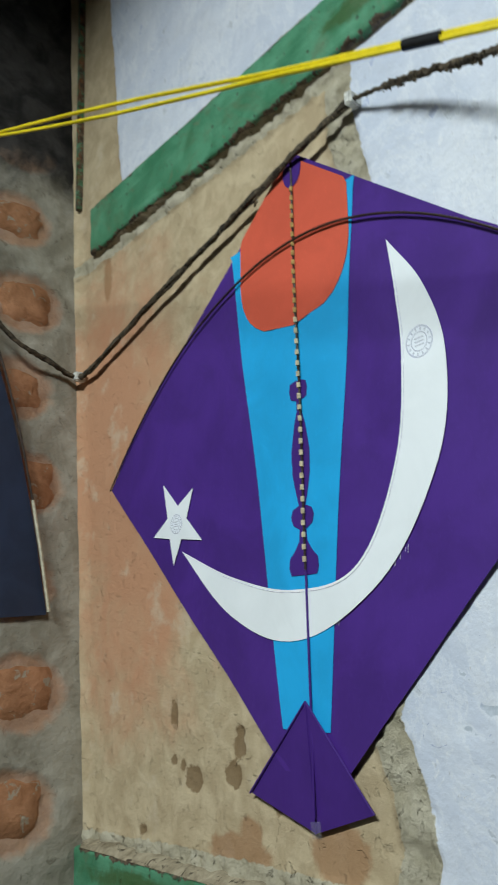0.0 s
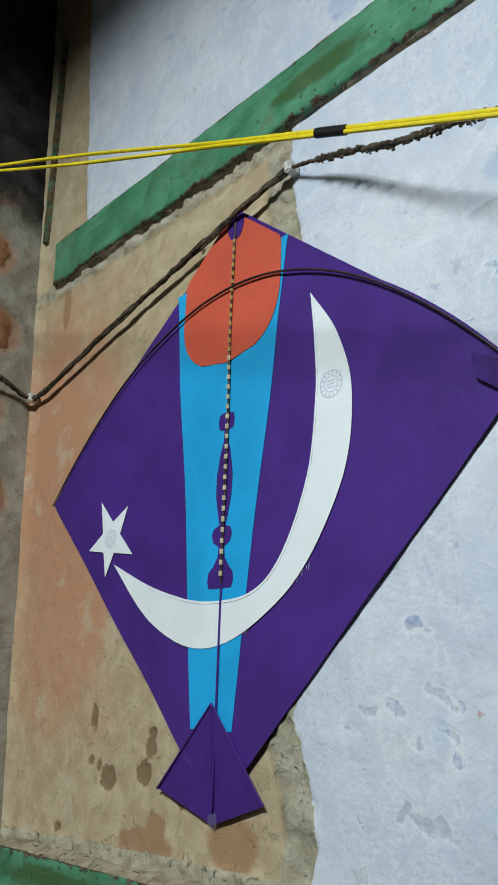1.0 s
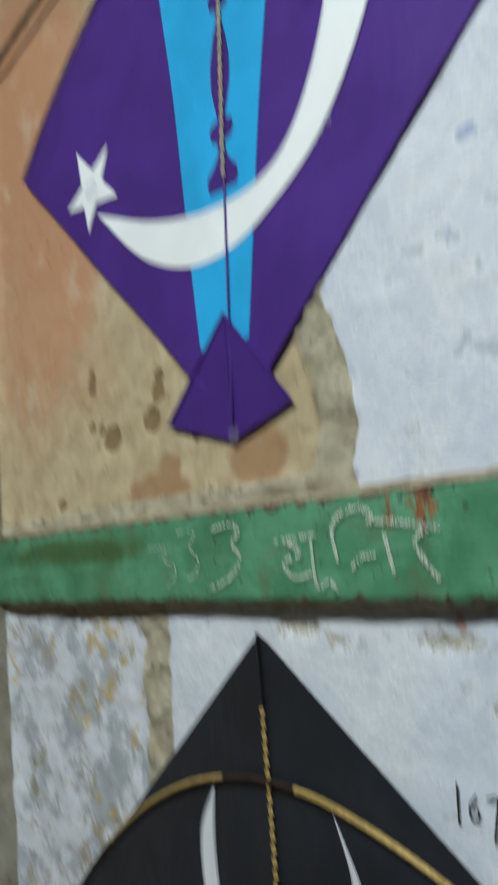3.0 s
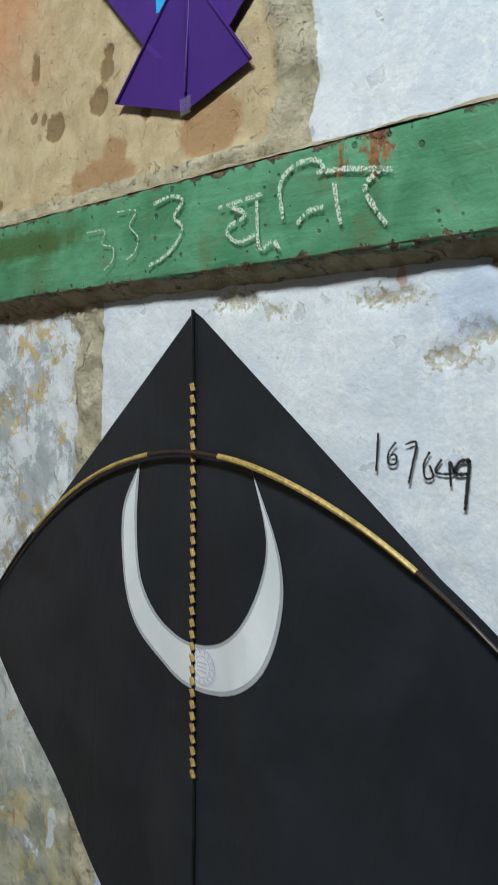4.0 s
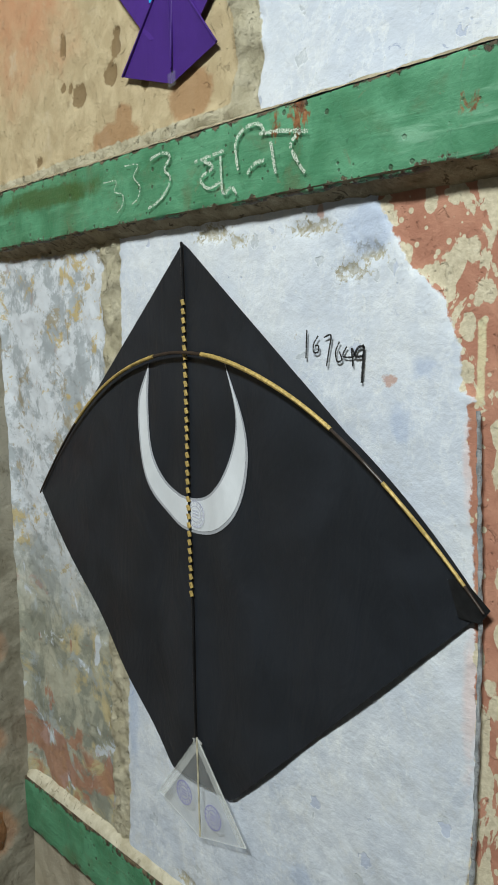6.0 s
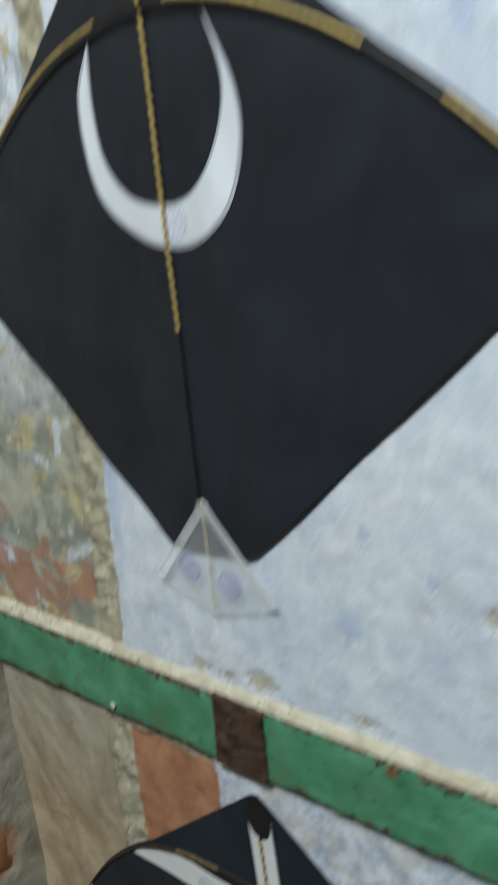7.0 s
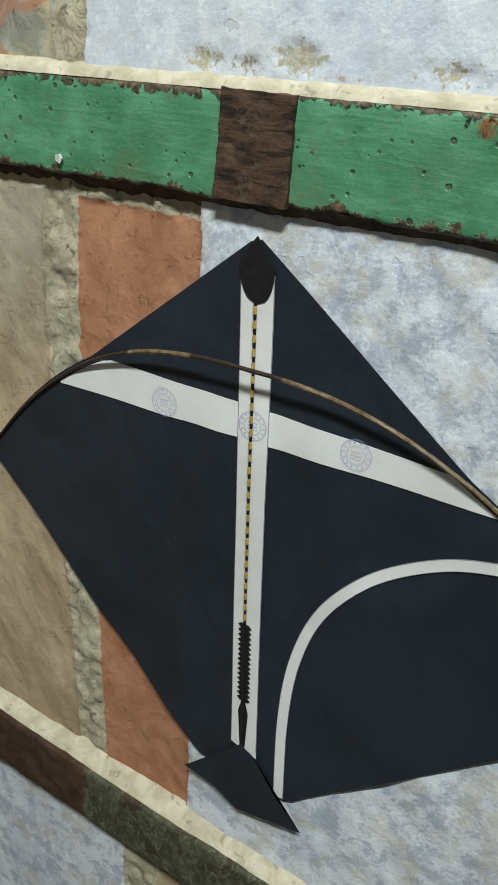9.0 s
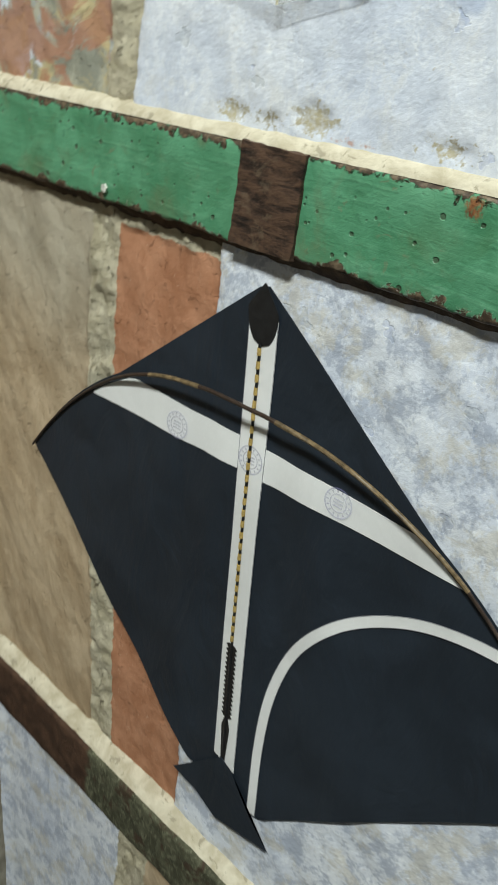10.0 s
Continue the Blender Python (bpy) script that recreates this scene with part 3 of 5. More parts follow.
def wall_fields(x, z):
    f = {}
    white = np.maximum(inside(x, z, WHITE_1), inside(x, z, WHITE_2))
    white = np.maximum(white, np.minimum(x + 0.300 + 0.10 * (z - 2.13), z - 2.01))
    white = np.maximum(white, np.minimum(np.minimum(x - 0.006 - 0.042 * (0.5 - z), 0.545 - z), z + 0.11))
    white = np.maximum(white, np.minimum(-0.045 - x, -0.11 - z))
    white = np.where((z > 0.60) & (z < 1.085), np.minimum(white, 0.3165 - 0.06 * np.abs(z - 0.84) - x), white)
    f["white"] = white
    bay2 = np.minimum(1.265 - z, z - 0.545)
    bay3 = np.minimum(0.545 - z, z + 0.11)
    shift = 0.083 * np.clip(0.38 - z, 0, 1)
    f["patch"] = np.minimum(bay2, -0.111 - x)
    f["red"] = np.minimum(bay2, x - 0.154)
    f["stone"] = np.maximum(np.minimum(bay3, -0.126 + shift - x), np.minimum(-0.11 - z, x + 0.004))
    f["brick"] = np.minimum(bay3, x + 0.126 - shift)
    strip1 = np.minimum(0.033 + inside(x, z, WHITE_1), np.maximum(1.49 - z, z - 1.84))
    strip2 = np.minimum(bay2, np.minimum(x + 0.131, -0.07 - x))
    strip3 = np.minimum(bay3, np.minimum(x + 0.142 - shift, -0.107 + shift - x))
    strip5 = np.minimum(-0.11 - z, np.minimum(x + 0.055, 0.000 - x))
    under = np.maximum(np.maximum(spots(x, z, [(0.0, 1.229, 0.45, 0.011)]), spots(x, z, [(0.0, 0.512, 0.45, 0.013)])), spots(x, z, [(0.0, 1.983, 0.5, 0.014), (0.0, 1.304, 0.45, 0.013)]))
    f["cement"] = np.maximum.reduce([strip1, strip2, strip3, strip5, np.where(x < 0.2, under, -1)])
    f["orange"] = 0.75 * np.exp(-((x + 0.32) / 0.16) ** 2 - ((z - 1.745) / 0.22) ** 2) + 0.45 * np.exp(-((x + 0.26) / 0.12) ** 2 - ((z - 1.51) / 0.12) ** 2) + 0.20 * np.exp(-((z - 0.63) / 0.05) ** 2)
    f["spot"] = spots(x, z, [(-0.1990, 1.4310, 0.007, 0.014), (-0.1091, 1.3827, 0.012, 0.011), (-0.1680, 1.3753, 0.014, 0.012), (-0.0996, 1.4051, 0.009, 0.009), (-0.2001, 1.3897, 0.005, 0.005), (-0.0517, 1.3617, 0.006, 0.006), (-0.1850, 1.3850, 0.004, 0.006), (-0.2557, 1.3235, 0.008, 0.005), (-0.0983, 1.4172, 0.007, 0.006)])
    f["stain"] = spots(x, z, [(-0.1052, 1.3218, 0.042, 0.015), (0.0151, 1.3367, 0.030, 0.022), (-0.0876, 1.3365, 0.014, 0.016), (-0.3288, 1.9452, 0.01, 0.03)])
    f["mottle"] = np.where(z > 1.27, 0.10, np.where(z > 0.545, 0.16 + 0.2 * np.clip((0.9 - z) / 0.2, 0, 1), 1.0))
    f["lower"] = np.where(z > 0.545, 1 - np.clip((z - 0.78) / 0.16 + 0.5 * fbm(x, z, 14, 4, 77), 0, 1), 1 - np.clip((z - 0.26) / 0.2, 0, 1))
    f["ochre_chip"] = spots(x, z, [(0.2028, 1.1759, 0.0130, 0.0059), (0.2200, 1.1867, 0.0130, 0.0059), (0.1626, 1.2094, 0.0182, 0.0048), (0.0813, 1.2069, 0.0071, 0.0036), (0.0013, 0.6010, 0.0100, 0.0060), (0.0319, 0.6004, 0.0070, 0.0036), (0.0692, 0.6070, 0.0150, 0.0080), (0.1673, 0.6060, 0.0120, 0.0036), (0.0472, 1.2158, 0.0189, 0.0059), (0.2691, 0.7182, 0.0071, 0.0083)])
    f["blue_chip"] = spots(x, z, [(0.2183, 1.2044, 0.0212, 0.0190), (0.2681, 1.1077, 0.0083, 0.0059), (0.2493, 1.0686, 0.0094, 0.0131), (-0.0867, 0.7430, 0.0094, 0.0595), (0.2249, 1.4283, 0.0075, 0.0100), (0.1664, 2.0869, 0.0188, 0.0200), (0.3034, 1.8240, 0.0113, 0.0120), (0.1586, 0.6852, 0.0118, 0.0119)])
    chips = [(0.1616, 1.4440, 0.012, 0.006), (0.1874, 1.4412, 0.015, 0.010), (0.2259, 1.4459, 0.010, 0.007), (0.2292, 1.4216, 0.013, 0.006), (0.2361, 1.4089, 0.006, 0.006), (0.2023, 1.4169, 0.005, 0.009), (0.1924, 1.3726, 0.007, 0.008), (0.2122, 1.3697, 0.011, 0.007), (0.2299, 1.3656, 0.012, 0.006), (0.2048, 1.5015, 0.012, 0.010), (0.1423, 1.4259, 0.007, 0.006), (0.1453, 1.4601, 0.006, 0.004), (0.2920, 1.8673, 0.007, 0.013), (0.2942, 1.7438, 0.014, 0.006)]
    wx, wz = x + 0.030 * fbm(x, z, 55, 4, 61), z + 0.024 * fbm(x, z, 55, 4, 67)
    f["flake"] = spots(wx, wz + 0.35 * (wx - 0.2), [(cx, cz + 0.35 * (cx - 0.2), a * 0.80, b * 0.62) for cx, cz, a, b in chips])
    f["flake_rim"] = spots(wx, wz + 0.35 * (wx - 0.2), [(cx, cz + 0.35 * (cx - 0.2), a * 1.15, b * 1.05) for cx, cz, a, b in chips])
    f["pink"] = spots(x, z, [(0.3060, 1.0500, 0.006, 0.034), (0.3110, 0.8930, 0.006, 0.050)])
    f["yellow"] = np.minimum(0.0030 - np.abs(x - 0.3085), 0.028 - np.abs(z - 1.112))
    f["red_chip"] = spots(x, z, [(0.2393, 1.0989, 0.0059, 0.0036), (0.1728, 1.2213, 0.0035, 0.0071), (0.1021, 0.5989, 0.0100, 0.0014), (0.2542, 1.4377, 0.0028, 0.0020)])
    return f


def wall_relief(x, z, f):
    """How far the layers stand out from the wall's base, in metres."""
    ramp = lambda d, w: np.clip(d / w + 0.5, 0, 1)  # noqa: E731
    rag = 0.009 * fbm(x, z, 110, 4, 3)
    h = 0.0022 * fbm(x, z, 9, 5, 1) + 0.0012 * fbm(x, z, 60, 3, 2)
    w = ramp(f["white"] + rag, 0.004)
    h = h + w * (0.0030 + 0.0012 * fbm(x, z, 35, 4, 8))
    c = ramp(f["cement"] + rag, 0.006) * (1 - w)
    h = h + c * (0.0010 + 0.014 * fbm(x, z, 70, 5, 5))
    s = ramp(np.maximum(f["stone"], f["brick"]), 0.006)
    h = h + s * (1 - c) * (0.007 * fbm(x * 1.4 + z * 0.9, z * 0.5 - x * 0.3, 14, 4, 6))
    h = h + ramp(f["patch"], 0.006) * 0.005 * fbm(x, z, 45, 4, 7)
    h = h - 0.0022 * ramp(f["ochre_chip"] + rag, 0.003) - 0.0015 * ramp(f["spot"], 0.003) - 0.0005 * ramp(f["flake"] + rag, 0.003)
    return np.where(h > 0.004, 0.004 + 0.0015 * np.tanh((h - 0.004) / 0.0015), h)


def back_wall():
    u, v = np.arange(-0.62, 0.6201, 0.0034), np.arange(-0.66, 2.66, 0.0034)
    U, V = np.meshgrid(u, v)
    f = wall_fields(U, V)
    h = wall_relief(U, V, f)
    near = np.clip((U - corner(V)) / 0.022, 0, 1)
    return sheet("wall_back", u, v, lambda x, z: (x, -h - 0.006 * (1 - near) ** 2, z), WALL, f)


wall_face = tagged(back_wall(), "old wall of flaking pale blue limewash, tan plaster and bare brick", "wall", kind="structure")


ORIGIN[wall_face] = Vector()
ridge = spline([(0.3106, -0.0045, 1.0818), (0.3136, -0.0050, 1.0252), (0.3167, -0.0048, 0.9521), (0.3183, -0.0052, 0.8755), (0.3182, -0.0050, 0.7949), (0.3164, -0.0050, 0.7351), (0.3150, -0.0045, 0.6500)], 14)
part("plaster_ridge", rod(ridge, 0.0015, 7, 0.45, 31), RIDGE, wall_face, "rough grey edge of the limewash")


def side_wall():
    """The side wall of grey cement in which orange-red bricks show."""
    k = Mat("grey_cement_over_bricks")
    n, f = k.noise(22, 6, 0.65, 0.4), k.noise(190, 4, 0.65, seed=3)
    c = k.mix(k.step(n, 0.3, 0.7), (0.22, 0.195, 0.145), (0.36, 0.33, 0.265))
    c = k.mix(k.step(k.noise(80, 5, 0.7, 0.8, seed=6), 0.58, 0.68, 0, 0.6), c, (0.12, 0.10, 0.07))
    b = k.mix(k.step(k.noise(60, 5, 0.65, seed=5), 0.3, 0.7), (0.33, 0.12, 0.05), (0.50, 0.22, 0.10))
    c = k.mix(k.calc("MULTIPLY", k.edge("brick", 0.02, 0.006, 45, 7), 0.5), c, b)
    # shade of the wall's upper part, put into the colour as near-black
    c = k.mix(k.edge("top_shade", 0.22, 0.05, 12, 8), c, k.mix(k.step(n, 0.3, 0.7), (0.012, 0.011, 0.010), (0.05, 0.045, 0.04)))
    m = k.done(c, 0.92, k.bump(k.calc("ADD", n, k.calc("MULTIPLY", f, 0.5)), 0.8, 0.003), spec=0.2)
    u, v = np.arange(0.0, -0.70, -0.004), np.arange(-0.66, 2.66, 0.004)
    Y, Z = np.meshgrid(u, v)
    rows = [(-0.082 + 0.01 * math.sin(3.1 * i), -0.30 + 0.117 * i, 0.050, 0.040) for i in range(24)]
    rows += [(-0.30 + 0.02 * math.sin(2.3 * i), -0.36 + 0.117 * i, 0.09, 0.036) for i in range(25)]
    d = spots(Y, Z, rows)
    h = 0.010 * fbm(Y, Z, 14, 5, 11) + 0.004 * fbm(Y, Z, 70, 4, 12) - 0.003 * np.clip(d / 0.006 + 0.5, 0, 1)
    return sheet("wall_side", u, v, lambda y, z: (corner(z) + h * np.clip(-y / 0.02, 0, 1), y, z), m, {"brick": d, "top_shade": Z - 2.10 + 0.25 * np.clip(Y + 0.06, -1, 0)})


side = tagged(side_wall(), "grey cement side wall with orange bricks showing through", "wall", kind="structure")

def side_bricks(wall):
    """Worn brick faces bedded in the cement of the side wall, each its own piece."""
    rng = random.Random(4)
    for col, z0, hw, count in ((-0.082, -0.30, 0.046, 21), (-0.30, -0.36, 0.085, 21)):
        for i in range(count):
            cy, cz = col + 0.010 * math.sin(3.1 * i + col), z0 + 0.117 * i
            a, b = hw * rng.uniform(0.85, 1.1), 0.034 * rng.uniform(0.85, 1.15)
            bm = bmesh.new()
            rows = []
            for r in range(6):
                row = []
                for q in range(7):
                    u, v = 2 * q / 6 - 1, 2 * r / 5 - 1
                    rim = max(abs(u), abs(v)) ** 8
                    y = cy + u * a * (1 - 0.04 * v * v) + rng.uniform(-0.003, 0.003)
                    z = cz + v * b * (1 - 0.05 * u * u) + rng.uniform(-0.003, 0.003)
                    x = float(corner(np.array(z))) + 0.0008 - 0.009 * rim + rng.uniform(-0.0016, 0.0016)
                    row.append(bm.verts.new((x, y, z)))
                rows.append(row)
            for r1, r2 in zip(rows, rows[1:]):
                for q in range(6):
                    bm.faces.new((r1[q], r2[q], r2[q + 1], r1[q + 1]))
            bmesh.ops.recalc_face_normals(bm, faces=bm.faces)
            part("brick", bm, SIDEBRICK, wall)


ORIGIN[side] = Vector()
side_bricks(side)

for name, lo, hi, mat in (
    ("floor", (-0.9, -4.0, -0.76), (3.2, 0.1, -0.66), FLOORMAT),
    ("wall_back_far", (0.615, 0.002, -0.66), (3.2, 0.12, 3.4), PLAINWALL),
    ("wall_back_above", (-0.9, 0.006, 2.655), (0.615, 0.12, 3.4), PLAINWALL),
    ("wall_side_far", (-0.9, -4.0, -0.66), (-0.34, -0.69, 2.64), PLAINWALL),
    ("wall_side_above", (-0.9, -4.0, 2.66), (-0.36, -0.002, 3.4), PLAINWALL),
    ("wall_front", (-0.9, -4.1, -0.66), (3.2, -4.0, 3.4), PLAINWALL),
    ("wall_right", (3.2, -4.1, -0.66), (3.3, 0.1, 3.4), PLAINWALL),
    ("ceiling", (-0.9, -4.1, 3.4), (3.3, 0.12, 3.5), PLAINWALL),
    # unseen slab, added to block the lamp and darken the top of the wall
    ("ceiling_loft", (-0.9, -1.270, 2.560), (3.2, 0.0, 2.66), PLAINWALL),
    ("wall_back_core", (-0.9, 0.02, -0.66), (0.615, 0.12, 2.655), PLAINWALL),
):
    tagged(part(name, box(lo, hi), mat, smooth=False), "added plain dull plastered surface closing and shading the room", name.split("_")[0], kind="structure")


# ---- the ledges ----
def ledge(left, right, low, high, depth, material, seed, rust=(), pale=(), stain=(), slope=0.0, worn=0.0012):
    """A painted ledge across the wall, rounded off and uneven, its corners worn."""
    prof = [(0.004, high), (-depth * 0.5, high + 0.0004), (-depth + 0.003, high - 0.0003), (-depth + 0.0006, high - 0.0016), (-depth, high - 0.004)]
    prof += [(-depth, high - 0.004 - (high - low - 0.008) * i / 9) for i in range(1, 9)]
    prof += [(-depth, low + 0.004), (-depth + 0.0006, low + 0.0016), (-depth + 0.003, low + 0.0003), (-depth * 0.5, low), (0.004, low)]
    py, pz = np.array([p[0] for p in prof]), np.array([p[1] for p in prof])
    u, v = np.arange(left, right, 0.004), np.arange(len(prof))
    X, I = np.meshgrid(u, v)
    Y, Z = py[I], pz[I]
    end = np.sqrt(np.clip((X - left) / 0.012, 0.0, 1))
    out = np.where(Y < -0.3 * depth, 0.0030 * fbm(X, Z, 22, 4, seed) + 0.0016 * fbm(X, Z, 90, 3, seed + 1), 0)
    wave = 0.004 * fbm(X, X * 0, 9, 4, seed + 2)
    mid = (low + high) / 2
    Zs = mid + (Z - mid) * (0.75 + 0.25 * end) + np.where(Z < mid, wave + 0.003 * fbm(X, X * 0 + 3, 60, 3, seed + 5), wave * 0.5)
    f = {"seam": X + 0.085, "chip": worn - np.minimum(high - Z, Z - low), "rust": spots(X, Z, list(rust)), "pale": spots(X, Z, list(pale)), "stain": spots(X, Z, list(stain))}
    return sheet("green_ledge", u, v, lambda a, b: (X, (Y - out) * end, Zs + slope * X), material, f)


def strip(name, left, right, one, two, material, seed, amp, parent, slope=0.0):
    """A run of mortar or rubble along a ledge between two profile points (y, z)."""
    u, v = np.arange(left, right, 0.0025), np.linspace(0, 1, 7)
    X, T = np.meshgrid(u, v)
    bulge = np.sin(math.pi * T)
    ends = np.where((T == 0) | (T == 1), 0.35, 1.0)
    grow = np.sqrt(np.clip((X - left) / 0.02, 0, 1))
    Y = (one[0] + (two[0] - one[0]) * T) * grow - bulge * 0.002 + amp * fbm(X, T * 0.02, 85, 4, seed) * ends
    Z = one[1] + (two[1] - one[1]) * T + bulge * 0.001 + amp * 0.9 * fbm(X, T * 0.02 + 5, 70, 4, seed + 3) * ends + slope * X
    ob = sheet(name, u, v, lambda a, b: (X, Y, Z), material)
    ob.parent = parent
    return ob


top_ledge = tagged(ledge(-0.366, 1.2, 1.985, 2.051, 0.012, GREEN, 1, slope=-0.004, stain=[(0.1321, 2.018, 0.0564, 0.0120)]), "worn green painted ledge high across the wall", "ledge", "green ledges", "structure")
second_ledge = tagged(ledge(-0.375, 1.2, 1.232, 1.298, 0.018, GREEN, 5, worn=0.0018, rust=[(0.1395, 1.2861, 0.0047, 0.0107), (0.1649, 1.2839, 0.0094, 0.0143), (0.3036, 1.2665, 0.0083, 0.0059)], pale=[(0.2981, 1.2595, 0.0590, 0.0214)], stain=[(-0.2143, 1.2773, 0.1180, 0.0107)]), "worn green painted ledge with white chalk writing", "ledge", "green ledges", "structure")
third_ledge = tagged(ledge(-0.345, 1.2, 0.517, 0.585, 0.0115, GREEN, 9, worn=0.0035, rust=[(0.1960, 0.5760, 0.0080, 0.0060)], pale=[(-0.1140, 0.5280, 0.0059, 0.0036), (0.1572, 0.5240, 0.0236, 0.0048)], slope=0.022), "worn green painted ledge with a bare brown block", "ledge", "green ledges", "structure")
low_ledge = tagged(ledge(-0.300, 1.2, -0.143, -0.072, 0.022, DARKPAINT, 13, slope=-0.065), "dark brown ledge with rubbed green paint", "ledge", kind="structure")
for lg, low, high, left, fil, top_mat, ruff, drop, out, under, crumble, tilt in (
    (top_ledge, 1.983, 2.051, -0.362, 0.006, CRUMB, 0.004, 0.003, -0.009, CRUMB, 0.003, -0.004),
    (second_ledge, 1.232, 1.298, -0.37, 0.007, CRUMB, 0.005, 0.010, -0.0185, CRUMB, 0.0040, 0.0),
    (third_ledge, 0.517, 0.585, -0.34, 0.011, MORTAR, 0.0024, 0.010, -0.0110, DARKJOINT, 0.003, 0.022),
    (low_ledge, -0.143, -0.072, -0.30, 0.012, MORTAR, 0.0030, 0.008, -0.014, CRUMB, 0.005, -0.065),
):
    strip("mortar_fillet", left, 1.2, (0.003, high + fil), (-0.0100 if lg is top_ledge else -0.0100 if lg is third_ledge else -0.0175, high - 0.0004), top_mat, int(high * 10), ruff, lg, tilt)
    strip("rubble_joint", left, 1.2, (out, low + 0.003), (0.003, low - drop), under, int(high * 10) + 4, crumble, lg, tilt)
ORIGIN.update({top_ledge: Vector(), second_ledge: Vector(), third_ledge: Vector(), low_ledge: Vector()})


def bare_block():
    bm = box((0.0220, -0.0150, 0.5190), (0.0770, -0.003, 0.5865))
    bmesh.ops.subdivide_edges(bm, edges=bm.edges[:], cuts=11, use_grid_fill=True)
    for v in bm.verts:
        v.co += 0.0012 * noise.noise_vector(v.co * 120) + Vector((0.0022 * noise.noise(v.co * 45), 0, 0))
    return part("bare_block", bm, WOOD, third_ledge, "bare dark brown block in the paint")


bare_block()
part("paint_fleck", fan([(-0.1165, 0.5235), (-0.1125, 0.5222), (-0.1108, 0.5262), (-0.1132, 0.5290), (-0.1172, 0.5278)], -0.0150, 0.0015), CLIP, third_ledge, "white paint fleck", smooth=False)
part("green_line", box((-0.4040, -0.0085, 2.075), (-0.3975, 0.0, 2.440), 0.0008), GREEN, wall_face, "narrow green painted line by the corner")

# chalk writing on the second ledge, and the number on the limewash
THREE_A = [[(-0.0925, 1.2753), (-0.0713, 1.2744), (-0.0735, 1.2649), (-0.0604, 1.2604), (-0.0614, 1.2509), (-0.0718, 1.2448)]]
THREE_B = [[(-0.0562, 1.2854), (-0.0351, 1.2833), (-0.0419, 1.2737), (-0.0323, 1.2643), (-0.0356, 1.2549), (-0.0449, 1.2500)]]
THREE_C = [[(-0.0163, 1.2847), (0.0012, 1.2873), (0.0130, 1.2827), (0.0051, 1.2731), (0.0134, 1.2650), (0.0066, 1.2543), (-0.0061, 1.2470), (-0.0200, 1.2432)]]
LETTER_YU = [[(0.0471, 1.2725), (0.0658, 1.2739), (0.0844, 1.2754)], [(0.0565, 1.2726), (0.0706, 1.2646), (0.0545, 1.2584), (0.0640, 1.2491), (0.0791, 1.2517)], [(0.0798, 1.2718), (0.0828, 1.2435), (0.0932, 1.2460), (0.1004, 1.2391)]]
LETTER_NI = [[(0.1011, 1.2579), (0.0983, 1.2779), (0.1086, 1.2875), (0.1249, 1.2877), (0.1320, 1.2796)], [(0.1117, 1.2534), (0.1197, 1.2594), (0.1325, 1.2607)], [(0.1380, 1.2726), (0.1432, 1.2491)], [(0.1251, 1.2807), (0.1471, 1.2786), (0.1763, 1.2731)]]
LETTER_TA = [[(0.1692, 1.2753), (0.1590, 1.2670), (0.1651, 1.2553), (0.1734, 1.2449)]]
for i, (lines, w) in enumerate(((THREE_A, 0.0013), (THREE_B, 0.0014), (THREE_C, 0.0024), (LETTER_YU, 0.0024), (LETTER_NI, 0.0026), (LETTER_TA, 0.0028))):
    part("chalk_letter", stroke(lines, -0.0208, w * (0.8 if i < 2 else 1.05), i, 0.06), CHALK, second_ledge, "white chalk stroke")
DIGITS = [
    [[(0.1621, 1.1340), (0.1614, 1.1128)]],
    [[(0.1738, 1.1295), (0.1693, 1.1235), (0.1694, 1.1176), (0.1740, 1.1177), (0.1740, 1.1224), (0.1705, 1.1223)]],
    [[(0.1796, 1.1284), (0.1865, 1.1297), (0.1845, 1.1179), (0.1825, 1.1073)]],
    [[(0.1948, 1.1252), (0.1914, 1.1181), (0.1928, 1.1110), (0.1974, 1.1123), (0.1949, 1.1181)]],
    [[(0.2019, 1.1217), (0.1985, 1.1147), (0.2089, 1.1148), (0.2065, 1.1206), (0.2079, 1.1078)]],
    [[(0.2180, 1.1221), (0.2122, 1.1207), (0.2100, 1.1148), (0.2170, 1.1149)], [(0.2180, 1.1221), (0.2163, 1.0962)]],
]
number = thing("wall_number", (0.19, -0.005, 1.115), "black handwritten number on the pale limewashed wall", "writing")
for i, lines in enumerate(DIGITS):
    part("digit", stroke(lines, -0.0058, 0.0013 if i < 5 else 0.0020, 20 + i), BLACKINK, number)


